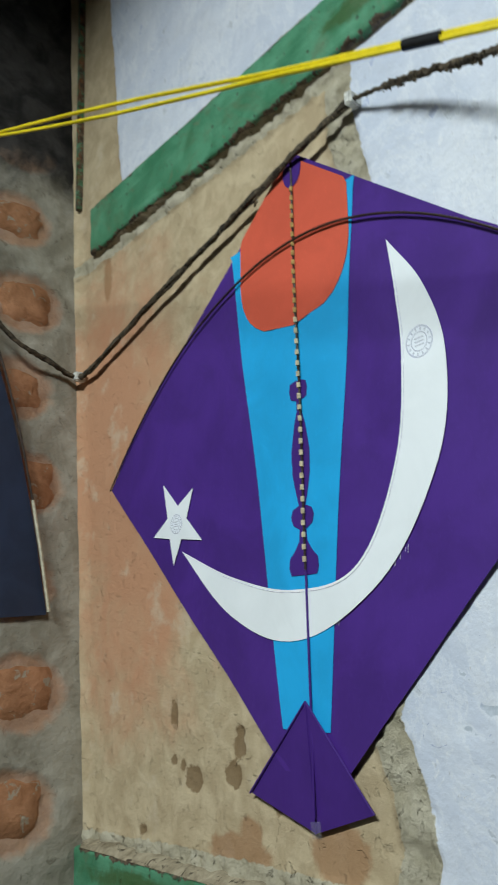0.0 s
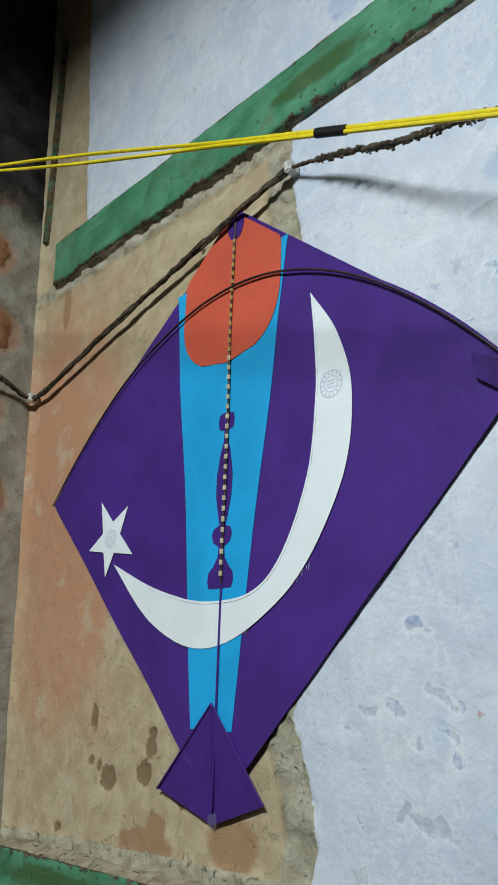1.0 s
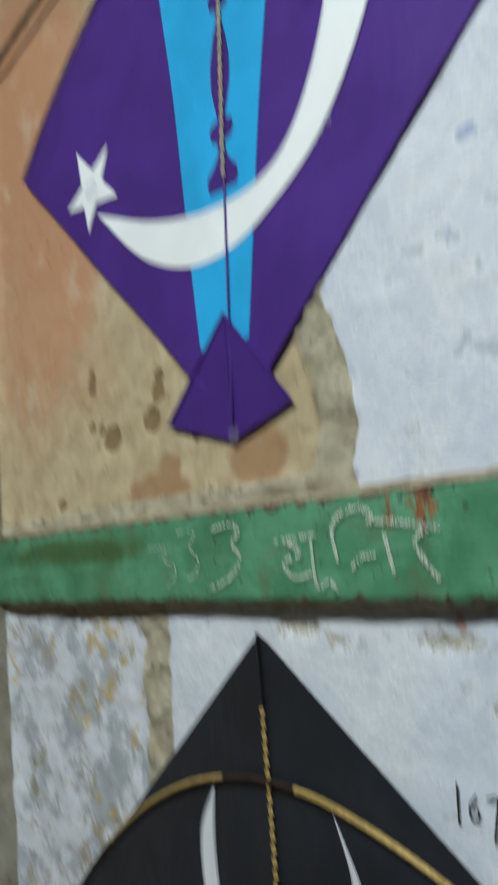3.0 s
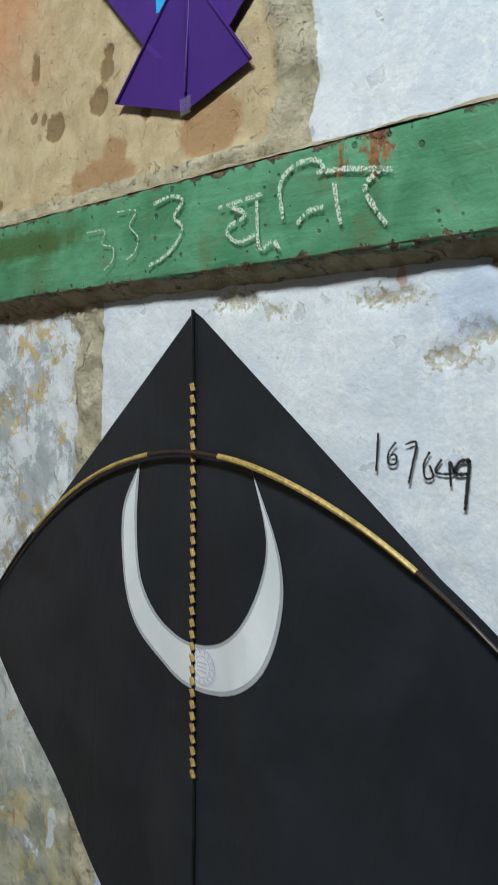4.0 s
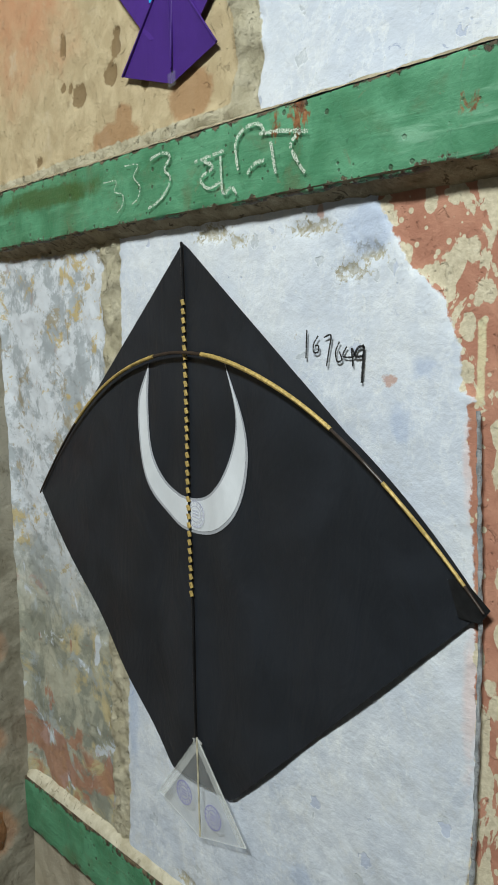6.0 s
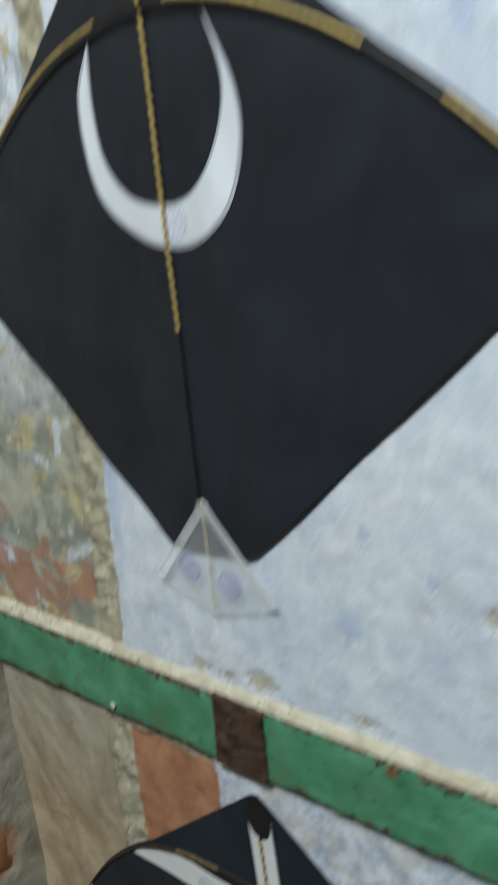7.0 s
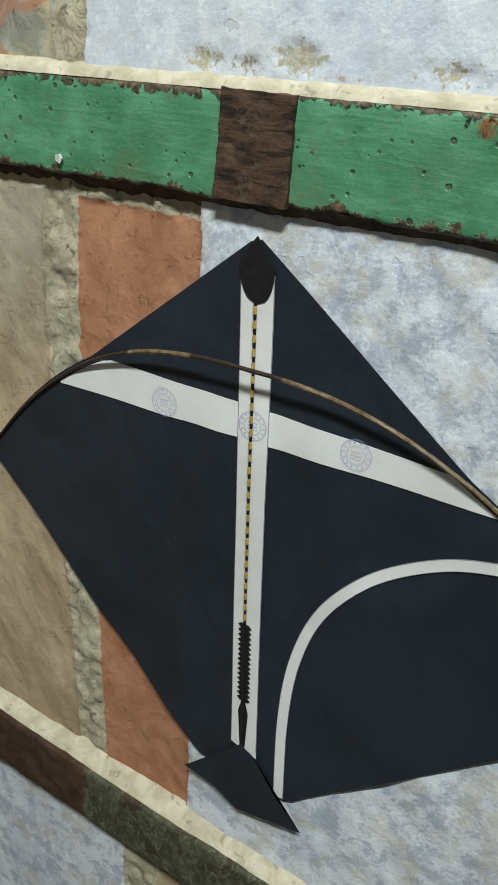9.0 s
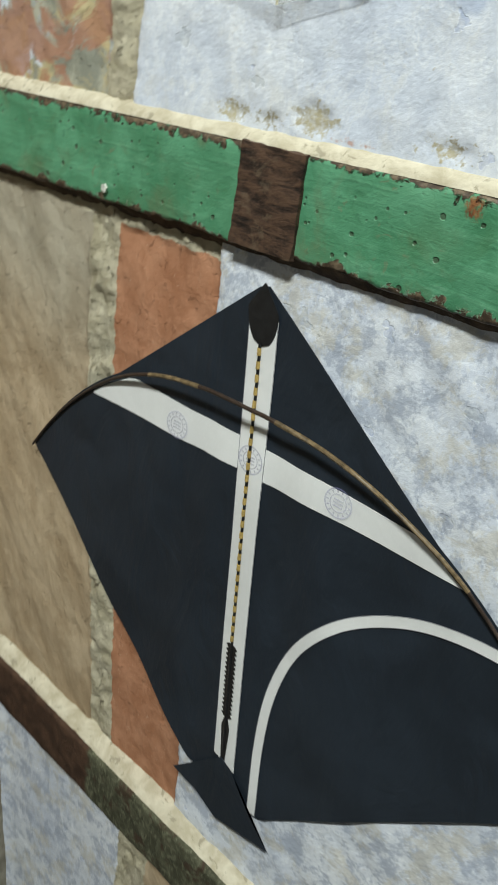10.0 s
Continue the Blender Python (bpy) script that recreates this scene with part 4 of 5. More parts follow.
# ---- the kites ----
class Kite:
    """A kite's own flat coordinates: u across from the spine, v down from the nose, mapped onto the wall."""

    def __init__(self, name, nose, down, across, wl, wr, peak, tip, length, foot, touch, power, y, label, paper_mat, seed, size=(1.0, 1.0), pucker=0.0014, lean=0.0):
        self.su, self.sv = size
        self.pucker = pucker
        self.lean = lean
        self.axis = 0.0
        self.nose, self.down, self.across = nose, down, across
        self.wl, self.wr, self.peak, self.tip, self.length, self.foot, self.touch, self.power, self.y, self.seed = wl, wr, peak, tip, length, foot, touch, power, y, seed
        self.ob = thing(name, (nose[0], y, nose[1] - 0.2), label, "kite", "kites on the wall")
        self.sail(paper_mat)

    def at(self, u, v):
        u = u + self.axis if abs(u) < 0.0116 else u
        return self.nose[0] + self.su * u * self.across[0] + self.sv * v * self.down, self.nose[1] + self.su * u * self.across[1] - self.sv * v

    def depth(self, x, z):
        """The paper's y: nearly flat, with soft puckers that fan out from the nose and tail."""
        dx, dz = x - self.nose[0], self.nose[1] - z
        ray = math.atan2(dx, dz + 0.03)
        pucker = self.pucker * math.sin(ray * 21 + self.seed + 2 * math.sin(ray * 5)) * min(1, (dx * dx + dz * dz) * 25)
        return self.y + 0.0012 * min(1, max(0, dz / (self.length * self.sv))) + pucker + 0.0016 * noise.noise(Vector((x * 7, self.seed, z * 7)))

    def bow_v(self, u):
        w = self.wl if u < 0 else self.wr
        return self.peak + (self.tip - self.peak) * (abs(u) / w) ** self.power

    def top(self, u):
        w = self.touch * (self.wl if u < 0 else self.wr)
        return (self.bow_v(math.copysign(w, u)) - 0.003) * abs(u) / w if abs(u) < w else self.bow_v(u) - 0.003 * (1 - ((abs(u) - w) / (w / self.touch - w)) ** 4)

    def bottom(self, u):
        w = self.wl if u < 0 else self.wr
        if abs(u) < self.foot:
            return self.length
        t = (abs(u) - self.foot) / (w - self.foot)
        return self.length + (self.tip - self.length) * t

    def sail(self, mat):
        us = [-self.wl + (self.wl + self.wr) * i / 72 for i in range(73)]
        one = [self.at(u, self.top(u)) for u in us]
        two = [self.at(u, self.bottom(u)) for u in us]
        part("sail", between(one, two, self.depth, 0.0006, 36), mat, self.ob)

    def on(self, lift):
        return lambda x, z: self.depth(x, z) - lift

    def patch(self, name, left, right, mat, lift, label="", across=6):
        """Paper glued on between two lines of (u, v)."""
        return part(name, between([self.at(*p) for p in left], [self.at(*p) for p in right], self.on(lift), 0.0003, across), mat, self.ob, label)

    def bow(self, radius, mat, stand, pieces, label):
        """The bowed cross stick, standing off the paper at its middle; pieces: (from u, to u, material, extra radius)."""
        def line(a, b, n=40):
            out = []
            for i in range(n + 1):
                u = a + (b - a) * i / n
                x, z = self.at(u, self.bow_v(u) + 0.0010 - (0.007 * self.lean * math.sin(math.pi * u / self.wr) if u > 0 else 0))
                w = self.wl if u < 0 else self.wr
                out.append((x, self.depth(x, z) - radius - 0.0008 - stand * max(0.0, 1 - (u / (w * (1 - 1.3 * self.lean))) ** 2) * (1 - self.lean * min(1, max(0, u / 0.12))), z))
            return out
        stick = part("bow_stick", rod(line(-self.wl, self.wr, 70), lambda t: radius * (0.75 + 0.5 * math.sin(math.pi * t)), 8), mat, self.ob, label)
        for a, b, m, extra in pieces:
            part("foil_wrap", rod(line(a, b, 18), lambda t, a=a, b=b: radius * (0.75 + 0.5 * math.sin(math.pi * (a + (b - a) * t + self.wl) / (self.wl + self.wr))) + extra, 8), m, stick, "gold foil wrap")

    def spine(self, v0, v1, radius, mat, lift=0.0012):
        pts = []
        for i in range(41):
            x, z = self.at(0, v0 + (v1 - v0) * i / 40)
            pts.append((x, self.depth(x, z) - lift - radius * 0.6, z))
        self.stick = part("spine_stick", rod(pts, radius, 8), mat, self.ob)

    def wraps(self, v0, v1, n, share, radius, mat, label, slant=0.0, lift=0.0012):
        for i in range(n):
            a = v0 + (v1 - v0) * i / n
            b = a + (v1 - v0) / n * share
            pts = [self.at(-slant, a), self.at(slant, b)]
            part("tape_wrap", rod([(x, self.depth(x, z) - lift - radius * 0.6, z) for x, z in pts], radius, 6), mat, self.stick, label)


# the rounded patch under a kite's nose: (v, half width)
tongue = [(0.036 * i / 16, 0.0135 * (1 - max(0.0, (i / 16 - 0.35) / 0.65) ** 2.4) ** 0.5) for i in range(17)]


def violet_kite():
    k = Kite("violet_kite", (0.0201, 1.9231), -0.0373, (1, -0.0258), 0.341, 0.326, 0.090, 0.267, 0.5440, 0.036, 0.60, 2.0, -0.0074, "large violet paper kite with a white crescent and star", PURPLE, 2.0, (0.9252, 0.9787), 0.0006)
    o = k.ob
    n = 24
    # sky-blue centre strip, coral head and the violet lamp shape on it
    vs = [0.052 + (0.512 - 0.052) * i / n for i in range(n + 1)]
    k.patch("blue_strip", [(-0.099 + 0.16 * (v - 0.057) - 0.02 * v, max(v, k.top(-0.099 + 0.14 * v))) for v in vs], [(0.080 - 0.112 * (v - 0.067) - 0.02 * v, max(v, k.top(0.086 - 0.13 * v))) for v in vs], BLUE, 0.0007, "sky-blue paper strip", 10)
    head_v = np.linspace(0, 0.17, n + 1)
    half = lambda v: min(0.077, v / max(1e-6, k.top(0.077)) * 0.077) if v < 0.1 else 0.077 * (1 - min(1, (v - 0.10) / 0.070) ** 2.4) ** (1 / 2.4)  # noqa: E731
    k.patch("coral_head", [(-half(v) - 0.006, v) for v in head_v], [(half(v) - 0.006, v) for v in head_v], ORANGE, 0.0014, "coral-red rounded head panel", 10)
    k.patch("nose_patch", [(max(-w, -v * 0.9), v) for v, w in tongue], [(min(w, v * 0.9), v) for v, w in tongue], PURPLE, 0.0021, "violet nose patch")
    lamp_profile = [(0.222, 0.004), (0.224, 0.010), (0.230, 0.0115), (0.238, 0.010), (0.240, 0.003), (0.25, 0.003), (0.262, 0.007), (0.285, 0.0115), (0.305, 0.011), (0.322, 0.007), (0.332, 0.004), (0.335, 0.012), (0.341, 0.0145), (0.348, 0.012), (0.352, 0.004), (0.362, 0.005), (0.370, 0.011), (0.376, 0.0175), (0.384, 0.0185), (0.390, 0.016)]
    k.patch("lamp_shape", [(-w - 0.003, v) for v, w in lamp_profile], [(w - 0.003, v) for v, w in lamp_profile], PURPLEDARK, 0.0013, "violet lamp-shaped cut-out")
    # crescent and star
    outer = spline([(0.1184, 1.7898, 0), (0.1485, 1.7396, 0), (0.1622, 1.6806, 0), (0.1466, 1.6058, 0), (0.0837, 1.5279, 0), (-0.0086, 1.4905, 0), (-0.0936, 1.5149, 0), (-0.1679, 1.5827, 0)], 9)
    inner = spline([(0.1184, 1.7898, 0), (0.1222, 1.7399, 0), (0.1230, 1.6888, 0), (0.1096, 1.6173, 0), (0.0634, 1.5432, 0), (-0.0081, 1.5308, 0), (-0.0870, 1.5481, 0), (-0.1679, 1.5827, 0)], 9)
    part("crescent", between([p[:2] for p in outer], [p[:2] for p in inner], k.on(0.0014), 0.0003, 6), WHITEP, o, "white paper crescent")
    seam = [(p + Vector((-(q - p).y, (q - p).x, 0)).normalized() * 0.0022) for p, q in zip(inner[4:-6], inner[5:-5])]
    for a in range(0, len(seam) - 2, 1):
        part("seam_stitch", rod([(q.x, k.depth(q.x, q.y) - 0.0016, q.y) for q in seam[a:a + 2]], 0.00028, 4), SEAM, o)
    cx, cz = -0.1773, 1.6113
    pts = []
    for i in range(10):
        a = math.radians(118 + 36 * i)
        r = (0.050, 0.0182, 0.044, 0.0182, 0.041, 0.0182, 0.050, 0.0182, 0.044, 0.0182)[i]
        pts.append((cx + 0.95 * r * math.cos(a), cz + r * math.sin(a)))
    star = bmesh.new()
    tips = [star.verts.new((x, k.depth(x, z) - 0.0014, z)) for x, z in pts]
    mid = star.verts.new((cx, k.depth(cx, cz) - 0.0014, cz))
    faces = [star.faces.new((mid, tips[i], tips[(i + 1) % 10])) for i in range(10)]
    back = bmesh.ops.extrude_face_region(star, geom=faces)
    bmesh.ops.translate(star, verts=[g for g in back["geom"] if isinstance(g, bmesh.types.BMVert)], vec=(0, 0.0003, 0))
    bmesh.ops.recalc_face_normals(star, faces=star.faces)
    part("star", star, WHITEP, o, "white paper star", smooth=False)
    stamp(0.1408, 1.6958, k.depth(0.139, 1.695) - 0.0018, 0.0125, o)
    stamp(-0.1773, 1.6113, k.depth(cx, cz) - 0.0018, 0.010, o)
    # sticks
    k.bow(0.0010, DARKSTICK, 0.0026, (), "thin dark bow stick")
    k.spine(0.37, 0.575, 0.0010, PURPLEDARK, 0.0016)
    k.spine(0.0, 0.386, 0.0011, DARKSTICK, 0.0020)
    k.wraps(0.036, 0.165, 14, 0.5, 0.0017, GOLD, "gold foil wrap", 0, 0.0022)
    k.wraps(0.165, 0.385, 22, 0.45, 0.0018, CREAMTAPE, "pale tape wrap", 0, 0.0022)
    # tail fin with its two folds, doubled edge strips and taped tips
    apex, left, right, foot = (-0.0018, 1.4440), (-0.0793, 1.3717), (0.0578, 1.3680), (-0.0037, 1.3489)
    hang = lambda z: k.depth(*apex) - 0.0030 + 0.0050 * min(1, (apex[1] - z) / 0.085)  # noqa: E731
    for name, p in (("tail_fin", [apex, left, foot]), ("tail_fin", [apex, foot, right])):
        part(name, fan(p, lambda x, z: hang(z) - (0.0010 if abs(x + 0.001) < 0.01 else 0), 0.0005), PURPLEDARK, o, smooth=False)
    for a, b in ((apex, left), (apex, foot), (apex, right)):
        part("tail_rib", rod([(a[0], hang(a[1]) - 0.0012, a[1]), (b[0], hang(b[1]) - 0.0012, b[1])], 0.0010, 6), PURPLEDARK, o)
    part("tape", fan([(-0.0075, 1.3571), (0.0036, 1.3584), (0.0040, 1.3462), (-0.0062, 1.3454)], hang(1.3545) - 0.0028, 0.0002), TAPE, o, "clear sticky tape")
    part("tip_tape", fan([(0.2740, 1.6800), (0.2966, 1.6666), (0.3150, 1.6420), (0.2960, 1.6440), (0.2760, 1.6600)], k.depth(0.2850, 1.6562) - 0.004, 0.0002), VIOLETTAPE, o, "shiny violet tape at the tip")
    # stitched stubs of glue threads beside the crescent
    for i in range(30):
        x, z = 0.0370 + 0.0026 * i, 1.5035 + 0.00165 * i
        if math.sin(i * 2.7) > -0.2:
            part("glue_mark", rod([(x, k.depth(x, z) - 0.0012, z), (x - 0.001, k.depth(x, z) - 0.0012, z - 0.003 - 0.003 * math.sin(i * 1.9) ** 2)], 0.00022, 4), SEAM, o)


def black_kite():
    k = Kite("black_kite", (0.0154, 1.2118), 0.0280, (1, 0.0020), 0.2427, 0.255, 0.080, 0.218, 0.420, 0.037, 0.62, 2.0, -0.0085, "black paper kite with a grey-white horseshoe crescent on the wall", BLACKP, 5.0, (1.1713, 1.1816), 0.0014)
    o = k.ob
    outer = spline([(-0.0415, 1.1055, 0), (-0.0606, 1.0684, 0), (-0.0572, 1.0197, 0), (-0.0352, 0.9822, 0), (-0.0007, 0.9604, 0), (0.0428, 0.9555, 0), (0.0798, 0.9753, 0), (0.0964, 1.0158, 0), (0.0954, 1.0560, 0), (0.0709, 1.1076, 0)], 7)
    inner = spline([(-0.0415, 1.1055, 0), (-0.0441, 1.0651, 0), (-0.0374, 1.0273, 0), (-0.0203, 0.9991, 0), (0.0011, 0.9890, 0), (0.0339, 0.9873, 0), (0.0616, 1.0033, 0), (0.0773, 1.0309, 0), (0.0836, 1.0653, 0), (0.0709, 1.1076, 0)], 7)
    part("crescent", between([p[:2] for p in outer], [p[:2] for p in inner], k.on(0.0008), 0.0003, 4), RIMP, o, "grey-white paper crescent")
    share = [min(0.45, 0.0030 / max(0.004, (p - q).length)) for p, q in zip(outer, inner)]
    part("crescent_face", between([(p + (q - p) * f)[:2] for p, q, f in zip(outer, inner, share)], [(q + (p - q) * f * 0.8)[:2] for p, q, f in zip(outer, inner, share)], k.on(0.0012), 0.0003, 4), GREYP, o, "doubled white paper of the crescent")
    stamp(0.0297, 0.9726, k.depth(0.027, 0.972) - 0.0017, 0.0125, o)
    k.bow(0.0013, DARKSTICK, 0.004, ((-0.165, -0.037, GOLD, 0.0003), (0.024, 0.148, GOLD, 0.0005), (0.188, 0.243, GOLD, 0.0003)), "black bow stick")
    k.spine(0.0, 0.384, 0.0012, BLACKTAPE, 0.0012)
    k.wraps(0.042, 0.270, 34, 0.62, 0.0018, GOLD, "gold foil twist", 0.0006, 0.0016)
    part("tip_tape", fan([(0.2935, 0.9698), (0.3031, 0.9743), (0.3255, 0.9564), (0.3178, 0.9459), (0.3022, 0.9464)], k.depth(0.2912, 0.9543) - 0.0012, 0.0003), BLACKTAPE, o, "black tape at the tip")
    # milky plastic tail with three ribs
    apex, left, right, foot = (0.0310, 0.7625), (-0.0300, 0.6845), (0.0985, 0.6860), (0.0345, 0.6665)
    y = k.depth(0.0276, 0.72) - 0.0025
    part("tail_film", fan([apex, left, foot], y, 0.0003), FILM, o, "milky clear plastic tail")
    part("tail_film", fan([apex, foot, right], y, 0.0003), FILM, o, "milky clear plastic tail")
    fold = [(p[0] + 0.0075, p[1] - 0.0030) for p in (apex, left)]
    part("tail_fold", between([apex, left], fold, y - 0.0006, 0.0002, 1), FILMRIB, o, "folded clear plastic edge")
    fold = [(p[0] - 0.0075, p[1] - 0.0030) for p in (apex, right)]
    part("tail_fold", between([apex, right], fold, y - 0.0006, 0.0002, 1), FILMRIB, o, "folded clear plastic edge")
    for a, b, m in ((apex, left, FILMRIB), (apex, foot, PALESTICK), (apex, right, FILMRIB), (left, foot, FILMRIB), (foot, right, FILMRIB)):
        part("tail_rib", rod([(a[0], y - 0.001, a[1]), (b[0], y - 0.001, b[1])], 0.0009 if a is apex else 0.0005, 6), m, o)
    stamp(0.0100, 0.6999, y - 0.0006, 0.0118, o, FILMINK)
    stamp(0.0527, 0.6934, y - 0.0006, 0.0118, o, FILMINK)


def striped_kite():
    k = Kite("striped_black_kite", (0.0557, 0.4982), 0.0700, (1, -0.0150), 0.2814, 0.303, 0.088, 0.2472, 0.478, 0.048, 0.54, 2.3, -0.0085, "blue-black paper kite with white cross stripes on the wall", NAVY, 8.0, (1.0, 1.0), 0.0012, 0.3)
    o = k.ob
    k.patch("white_stripe", [(-0.0124, v) for v in np.linspace(0.024, 0.4415, 30)], [(0.0141, v) for v in np.linspace(0.024, 0.447, 30)], CREAMP, 0.0012, "white paper stripe", 2)
    low = lambda u: 0.149 - 0.033 * u  # noqa: E731
    wing = lambda u: min(low(u), max(0.1215 + 0.012 * max(0.0, u), k.bow_v(u) + 0.004) if abs(u) > 0.1 else 0.1215 + 0.012 * max(0.0, u))  # noqa: E731
    for us in (np.linspace(-0.186, -0.0124, 20), np.linspace(0.0141, 0.186, 20)):
        k.patch("white_arm", [(u, wing(u)) for u in us], [(u, low(u)) for u in us], CREAMP, 0.0008, "white paper stripe", 3)
    arc = [Vector(p) for p in spline([(0.1272, 0.0203, 0), (0.1216, 0.1029, 0), (0.1245, 0.1683, 0), (0.1394, 0.2220, 0), (0.1682, 0.2647, 0), (0.2061, 0.2942, 0), (0.2459, 0.3127, 0), (0.2917, 0.3198, 0), (0.3388, 0.3097, 0)], 8)]
    one, two = [], []
    for i, p in enumerate(arc):
        way = (arc[min(i + 1, len(arc) - 1)] - arc[max(i - 1, 0)]).normalized()
        nrm = Vector((way.y, -way.x, 0))
        one.append((p + nrm * -0.0056)[:2])
        two.append((p + nrm * 0.0037)[:2])
    part("white_arc", between(one, two, k.on(0.0009), 0.0003, 2), CREAMP, o, "curved white paper stripe")
    for sgn in (-1, 1):
        line = [k.at(0.0008 + sgn * 0.0131, v) for v in np.linspace(0.026, 0.44, 24)]
        part("seam_line", rod([(x, k.depth(x, z) - 0.0013, z) for x, z in line], 0.0003, 4), GREYSEAM, o)
    for lst in (one, two):
        part("seam_line", rod([(x, k.depth(x, z) - 0.0010, z) for x, z in lst], 0.0003, 4), GREYSEAM, o)
    k.patch("nose_patch", [(max(-w, -v * 0.9), v * 1.27) for v, w in tongue], [(min(w, v * 0.9) + 0.001, v * 1.27) for v, w in tongue], BLACKTAPE, 0.0020, "black nose patch")
    for x, z in ((-0.0126, 0.3592), (0.0660, 0.3623), (0.1482, 0.3653)):
        stamp(x, z, k.depth(x, z) - 0.0018, 0.0120, o)
    k.bow(0.0014, DARKSTICK, 0.013, ((-0.105, -0.045, BROWNSTICK, 0.0002), (0.030, 0.19, BROWNSTICK, 0.0002)), "dark brown bow stick")
    k.spine(0.044, 0.430, 0.0012, BLACKTAPE, 0.0016)
    k.wraps(0.047, 0.310, 26, 0.55, 0.0016, GOLD, "gold foil wrap", 0, 0.0018)
    # serrated black wrap and the pin under it
    teeth = []
    for i in range(33):
        teeth.append((0.0066 if i % 2 else 0.0035, 0.310 + 0.080 * i / 32))
    k.patch("serrated_wrap", [(-w, v) for w, v in teeth], [(w, v) for w, v in teeth], BLACKTAPE, 0.0022, "serrated black wrap", 2)
    k.patch("spine_pin", [(-0.0018, 0.390), (-0.0050, 0.402), (-0.0026, 0.440)], [(0.0018, 0.390), (0.0050, 0.402), (0.0026, 0.440)], BLACKTAPE, 0.0022, "black pointed wrap", 2)
    part("tail_fin", fan([(0.0850, 0.0600), (0.0297, 0.0009), (0.0620, -0.0040), (0.0884, -0.0176), (0.1525, -0.0043), (0.1251, 0.0213), (0.0986, 0.0533)], k.depth(0.0900, 0.0200) - 0.0030, 0.0006), NAVY, o, "folded black paper tail", smooth=False)


violet_kite()
black_kite()
striped_kite()


def side_kite():
    """The dark blue kite that hangs on the side wall; one tip of it and its pale bow show."""
    x = -0.374
    o = thing("dark_blue_kite", (x, -0.25, 1.60), "dark blue paper kite hanging on the cement side wall", "kite", "kites on the wall")
    us = [i / 30 for i in range(31)]
    edge = [(-0.0503 - 0.34 * s, 1.540 + 0.45 * (1 - (1 - s) ** 4.7)) for s in us]
    bm = bmesh.new()
    rows = []
    for y, top in edge:
        rows.append([bm.verts.new((x + 0.004 * math.sin(y * 9), y, 1.537 - 0.06 * (-0.052 - y) + (top - 1.537) * s / 8)) for s in range(9)])
    for a, b in zip(rows, rows[1:]):
        for s in range(8):
            bm.faces.new((a[s], a[s + 1], b[s + 1], b[s]))
    bmesh.ops.remove_doubles(bm, verts=bm.verts, dist=1e-5)
    ext = bmesh.ops.extrude_face_region(bm, geom=bm.faces[:])
    bmesh.ops.translate(bm, verts=[g for g in ext["geom"] if isinstance(g, bmesh.types.BMVert)], vec=(-0.0008, 0, 0))
    bmesh.ops.recalc_face_normals(bm, faces=bm.faces)
    part("sail", bm, SIDEPAPER, o)
    part("bow_stick", rod([(x + 0.004, y, z + 0.001) for y, z in edge], 0.0014, 6), DARKSTICK, o)
    part("foil_wrap", rod([(x + 0.005, e[0], e[1]) for e in edge[0:3]], 0.0019, 6), PALESTICK, o, "pale wrap on the bow")


side_kite()


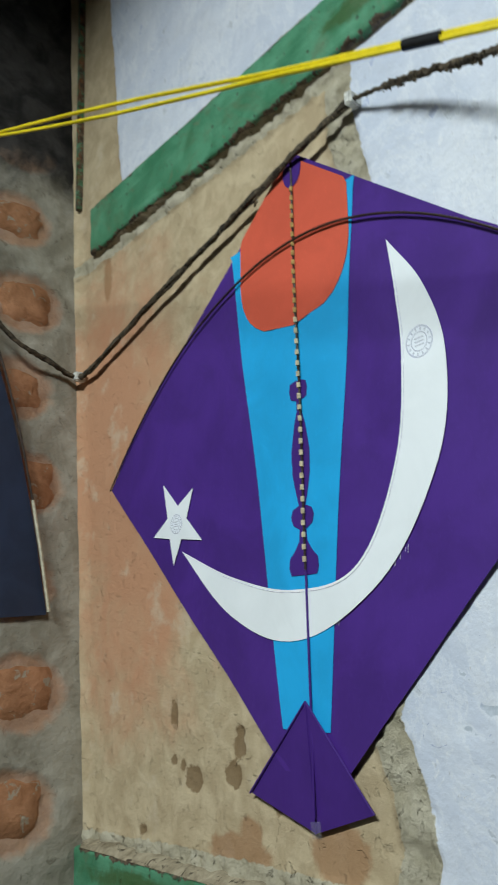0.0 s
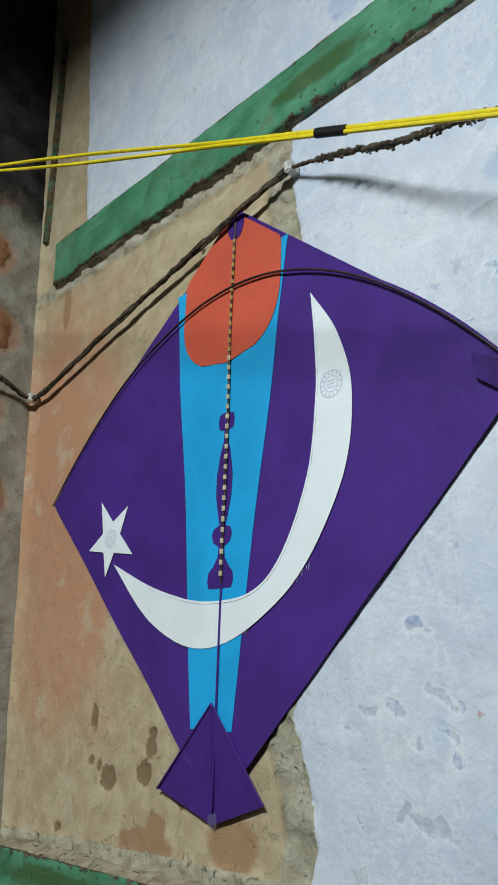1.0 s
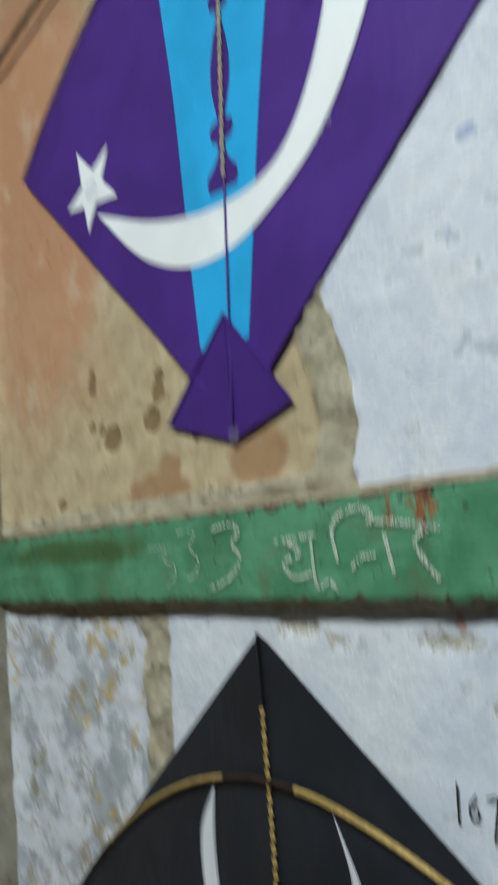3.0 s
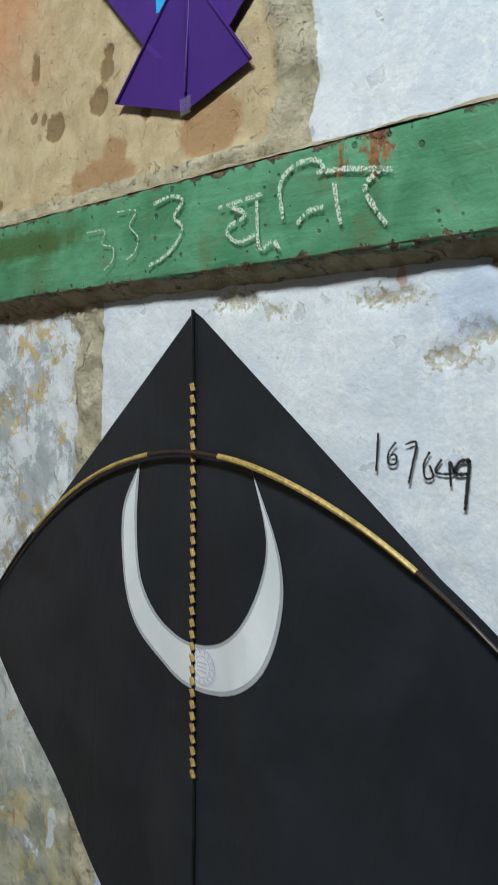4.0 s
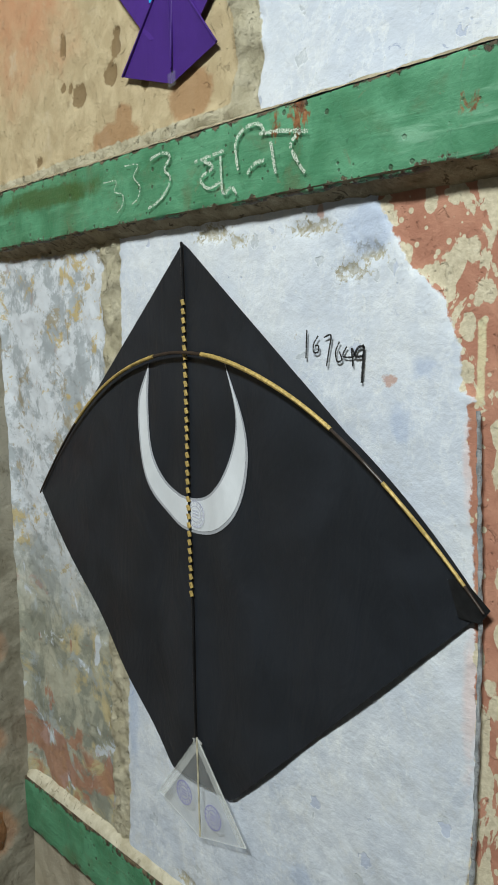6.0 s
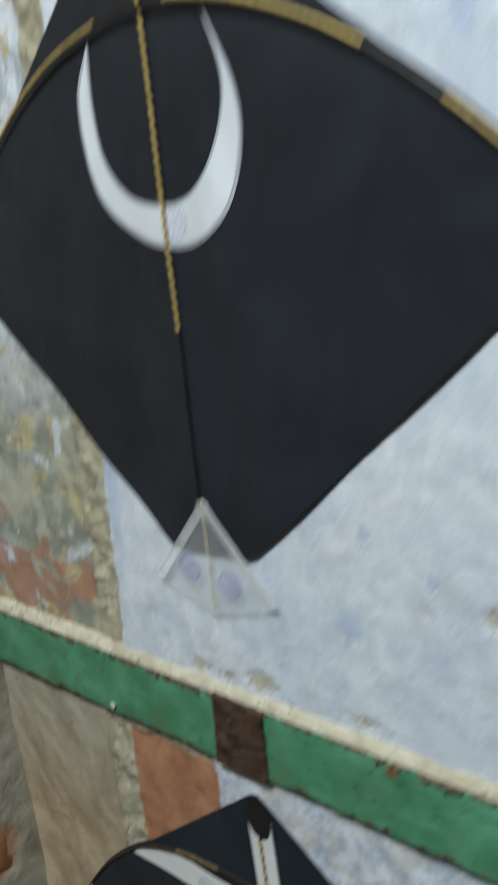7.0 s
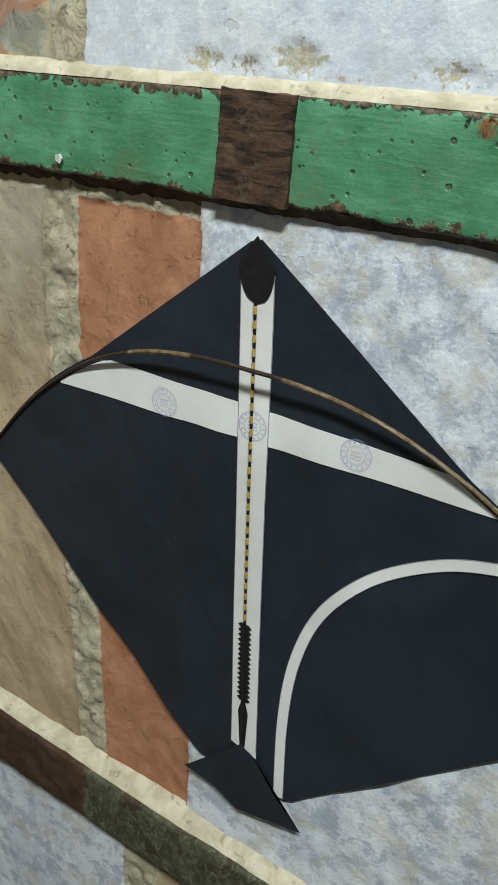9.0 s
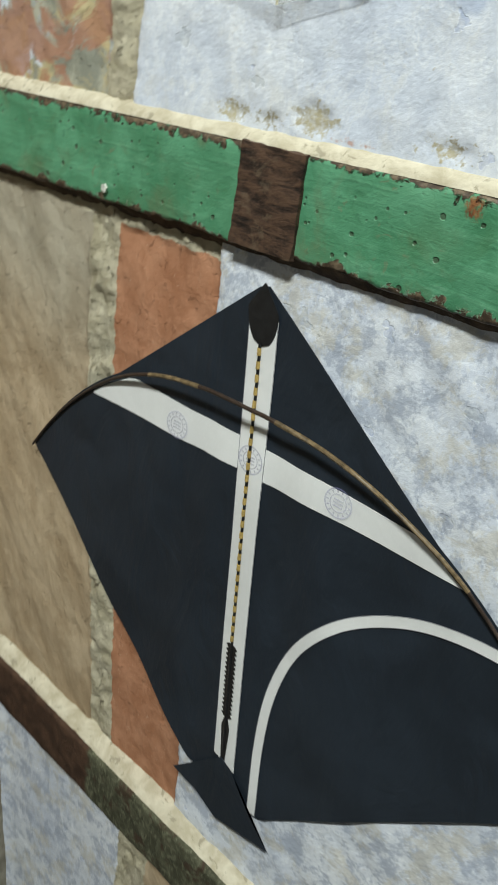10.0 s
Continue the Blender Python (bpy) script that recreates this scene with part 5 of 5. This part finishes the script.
# ---- cables ----
def dusty_cable():
    o = thing("dusty_cable", (-0.1, -0.012, 1.92), "dusty black cable clipped along the wall", "cable")
    near = spline([(-0.3600, -0.1700, 1.9150), (-0.3700, -0.1085, 1.8600), (-0.3800, -0.0500, 1.8400), (-0.3791, -0.0140, 1.8275), (-0.3341, -0.0120, 1.8330), (-0.1976, -0.0120, 1.8678), (-0.0886, -0.0120, 1.8906), (0.0319, -0.0150, 1.9136), (0.0997, -0.0120, 1.9280)], 14)
    part("cable", rod(near, 0.0030, 8, 0.40, 1), DUST, o)
    second = [p + Vector((0.004, 0.001, -0.0030 * math.sin(3.0 * i / 9))) for i, p in enumerate(near[30:])]
    part("cable", rod(second, 0.0014, 6, 0.25, 2), DUST, o)
    far = spline([(0.0997, -0.012, 1.9280), (0.170, -0.026, 1.8963), (0.2448, -0.0435, 1.8560), (0.3052, -0.061, 1.8274), (0.3489, -0.0735, 1.8049), (0.4135, -0.091, 1.7754), (0.570, -0.131, 1.7302), (0.78, -0.20, 1.6523)], 22)
    part("cable", rod(far, lambda t: 0.0017 if t < 0.08 else 0.0030 - 0.001 * t, 8, 0.45, 3), DUST, o, "thick clotted dust on the cable")
    rng = random.Random(7)
    bm = bmesh.new()
    for p in far[14:110] + near[8:]:
        for _ in range(3 if p.x > 0.11 else 2):
            m = Matrix.Translation(p + Vector((rng.uniform(-1, 1), rng.uniform(-1, 1), rng.uniform(-1.3, 0.7))) * (0.0032 if p.x > 0.11 else 0.002))
            bmesh.ops.create_icosphere(bm, subdivisions=1, radius=rng.uniform(0.0006, 0.0019 if p.x > 0.11 else 0.0011), matrix=m)
    tagged(part("dust_clot", bm, DUST, o, "grey-brown dust clots", smooth=False), kind="stuff")
    part("cable_clip", box((0.0957, -0.0175, 1.922), (0.1037, -0.003, 1.934), 0.0015), CLIP, o, "white cable clip")
    part("cable_clip", box((-0.383, -0.019, 1.822), (-0.375, -0.004, 1.834), 0.0015), CLIP, o, "white cable clip")


def yellow_wire():
    o = thing("yellow_wire", (0.25, -0.157, 1.79), "twin yellow electric wire hanging across the corner", "wire")
    def line(off, split):
        pts = []
        for i in range(61):
            t = i / 60
            x = -0.34 + 1.24 * t
            z = 1.7856 - 0.4135 * (x - 0.2746) + 0.003 * min(1, max(0, (0.18 - x) / 0.42))
            y = -0.155 + 0.114 * (x - 0.2746)
            gap = 0.0017 + split * math.sin(math.pi * min(1, max(0, (0.17 - x) / 0.36))) 
            pts.append((x, y + off * 0.0004, z + off * gap))
        return pts
    part("strand", rod(line(1, 0.0030), 0.0016, 8), YELLOW, o)
    part("strand", rod(line(-1, 0.0030), 0.0016, 8), YELLOW, o)
    part("black_tape", rod([(0.2636, -0.1562, 1.7901), (0.2746, -0.155, 1.7856), (0.2856, -0.1538, 1.7810)], 0.0034, 10), BLACKTAPE, o, "black tape joint")


dusty_cable()
yellow_wire()

# a shiny bit of tape on the plaster beside the violet kite, built as a small disc
chip = thing("plaster_tape", (-0.041, -0.004, 1.9070), "small shiny bit of tape on the tan plaster", "nail")
part("tape_disc", rod([(-0.041, 0.0, 1.9070), (-0.041, -0.004, 1.9070), (-0.0405, -0.005, 1.9070)], 0.0026, 10), CLIP, chip)
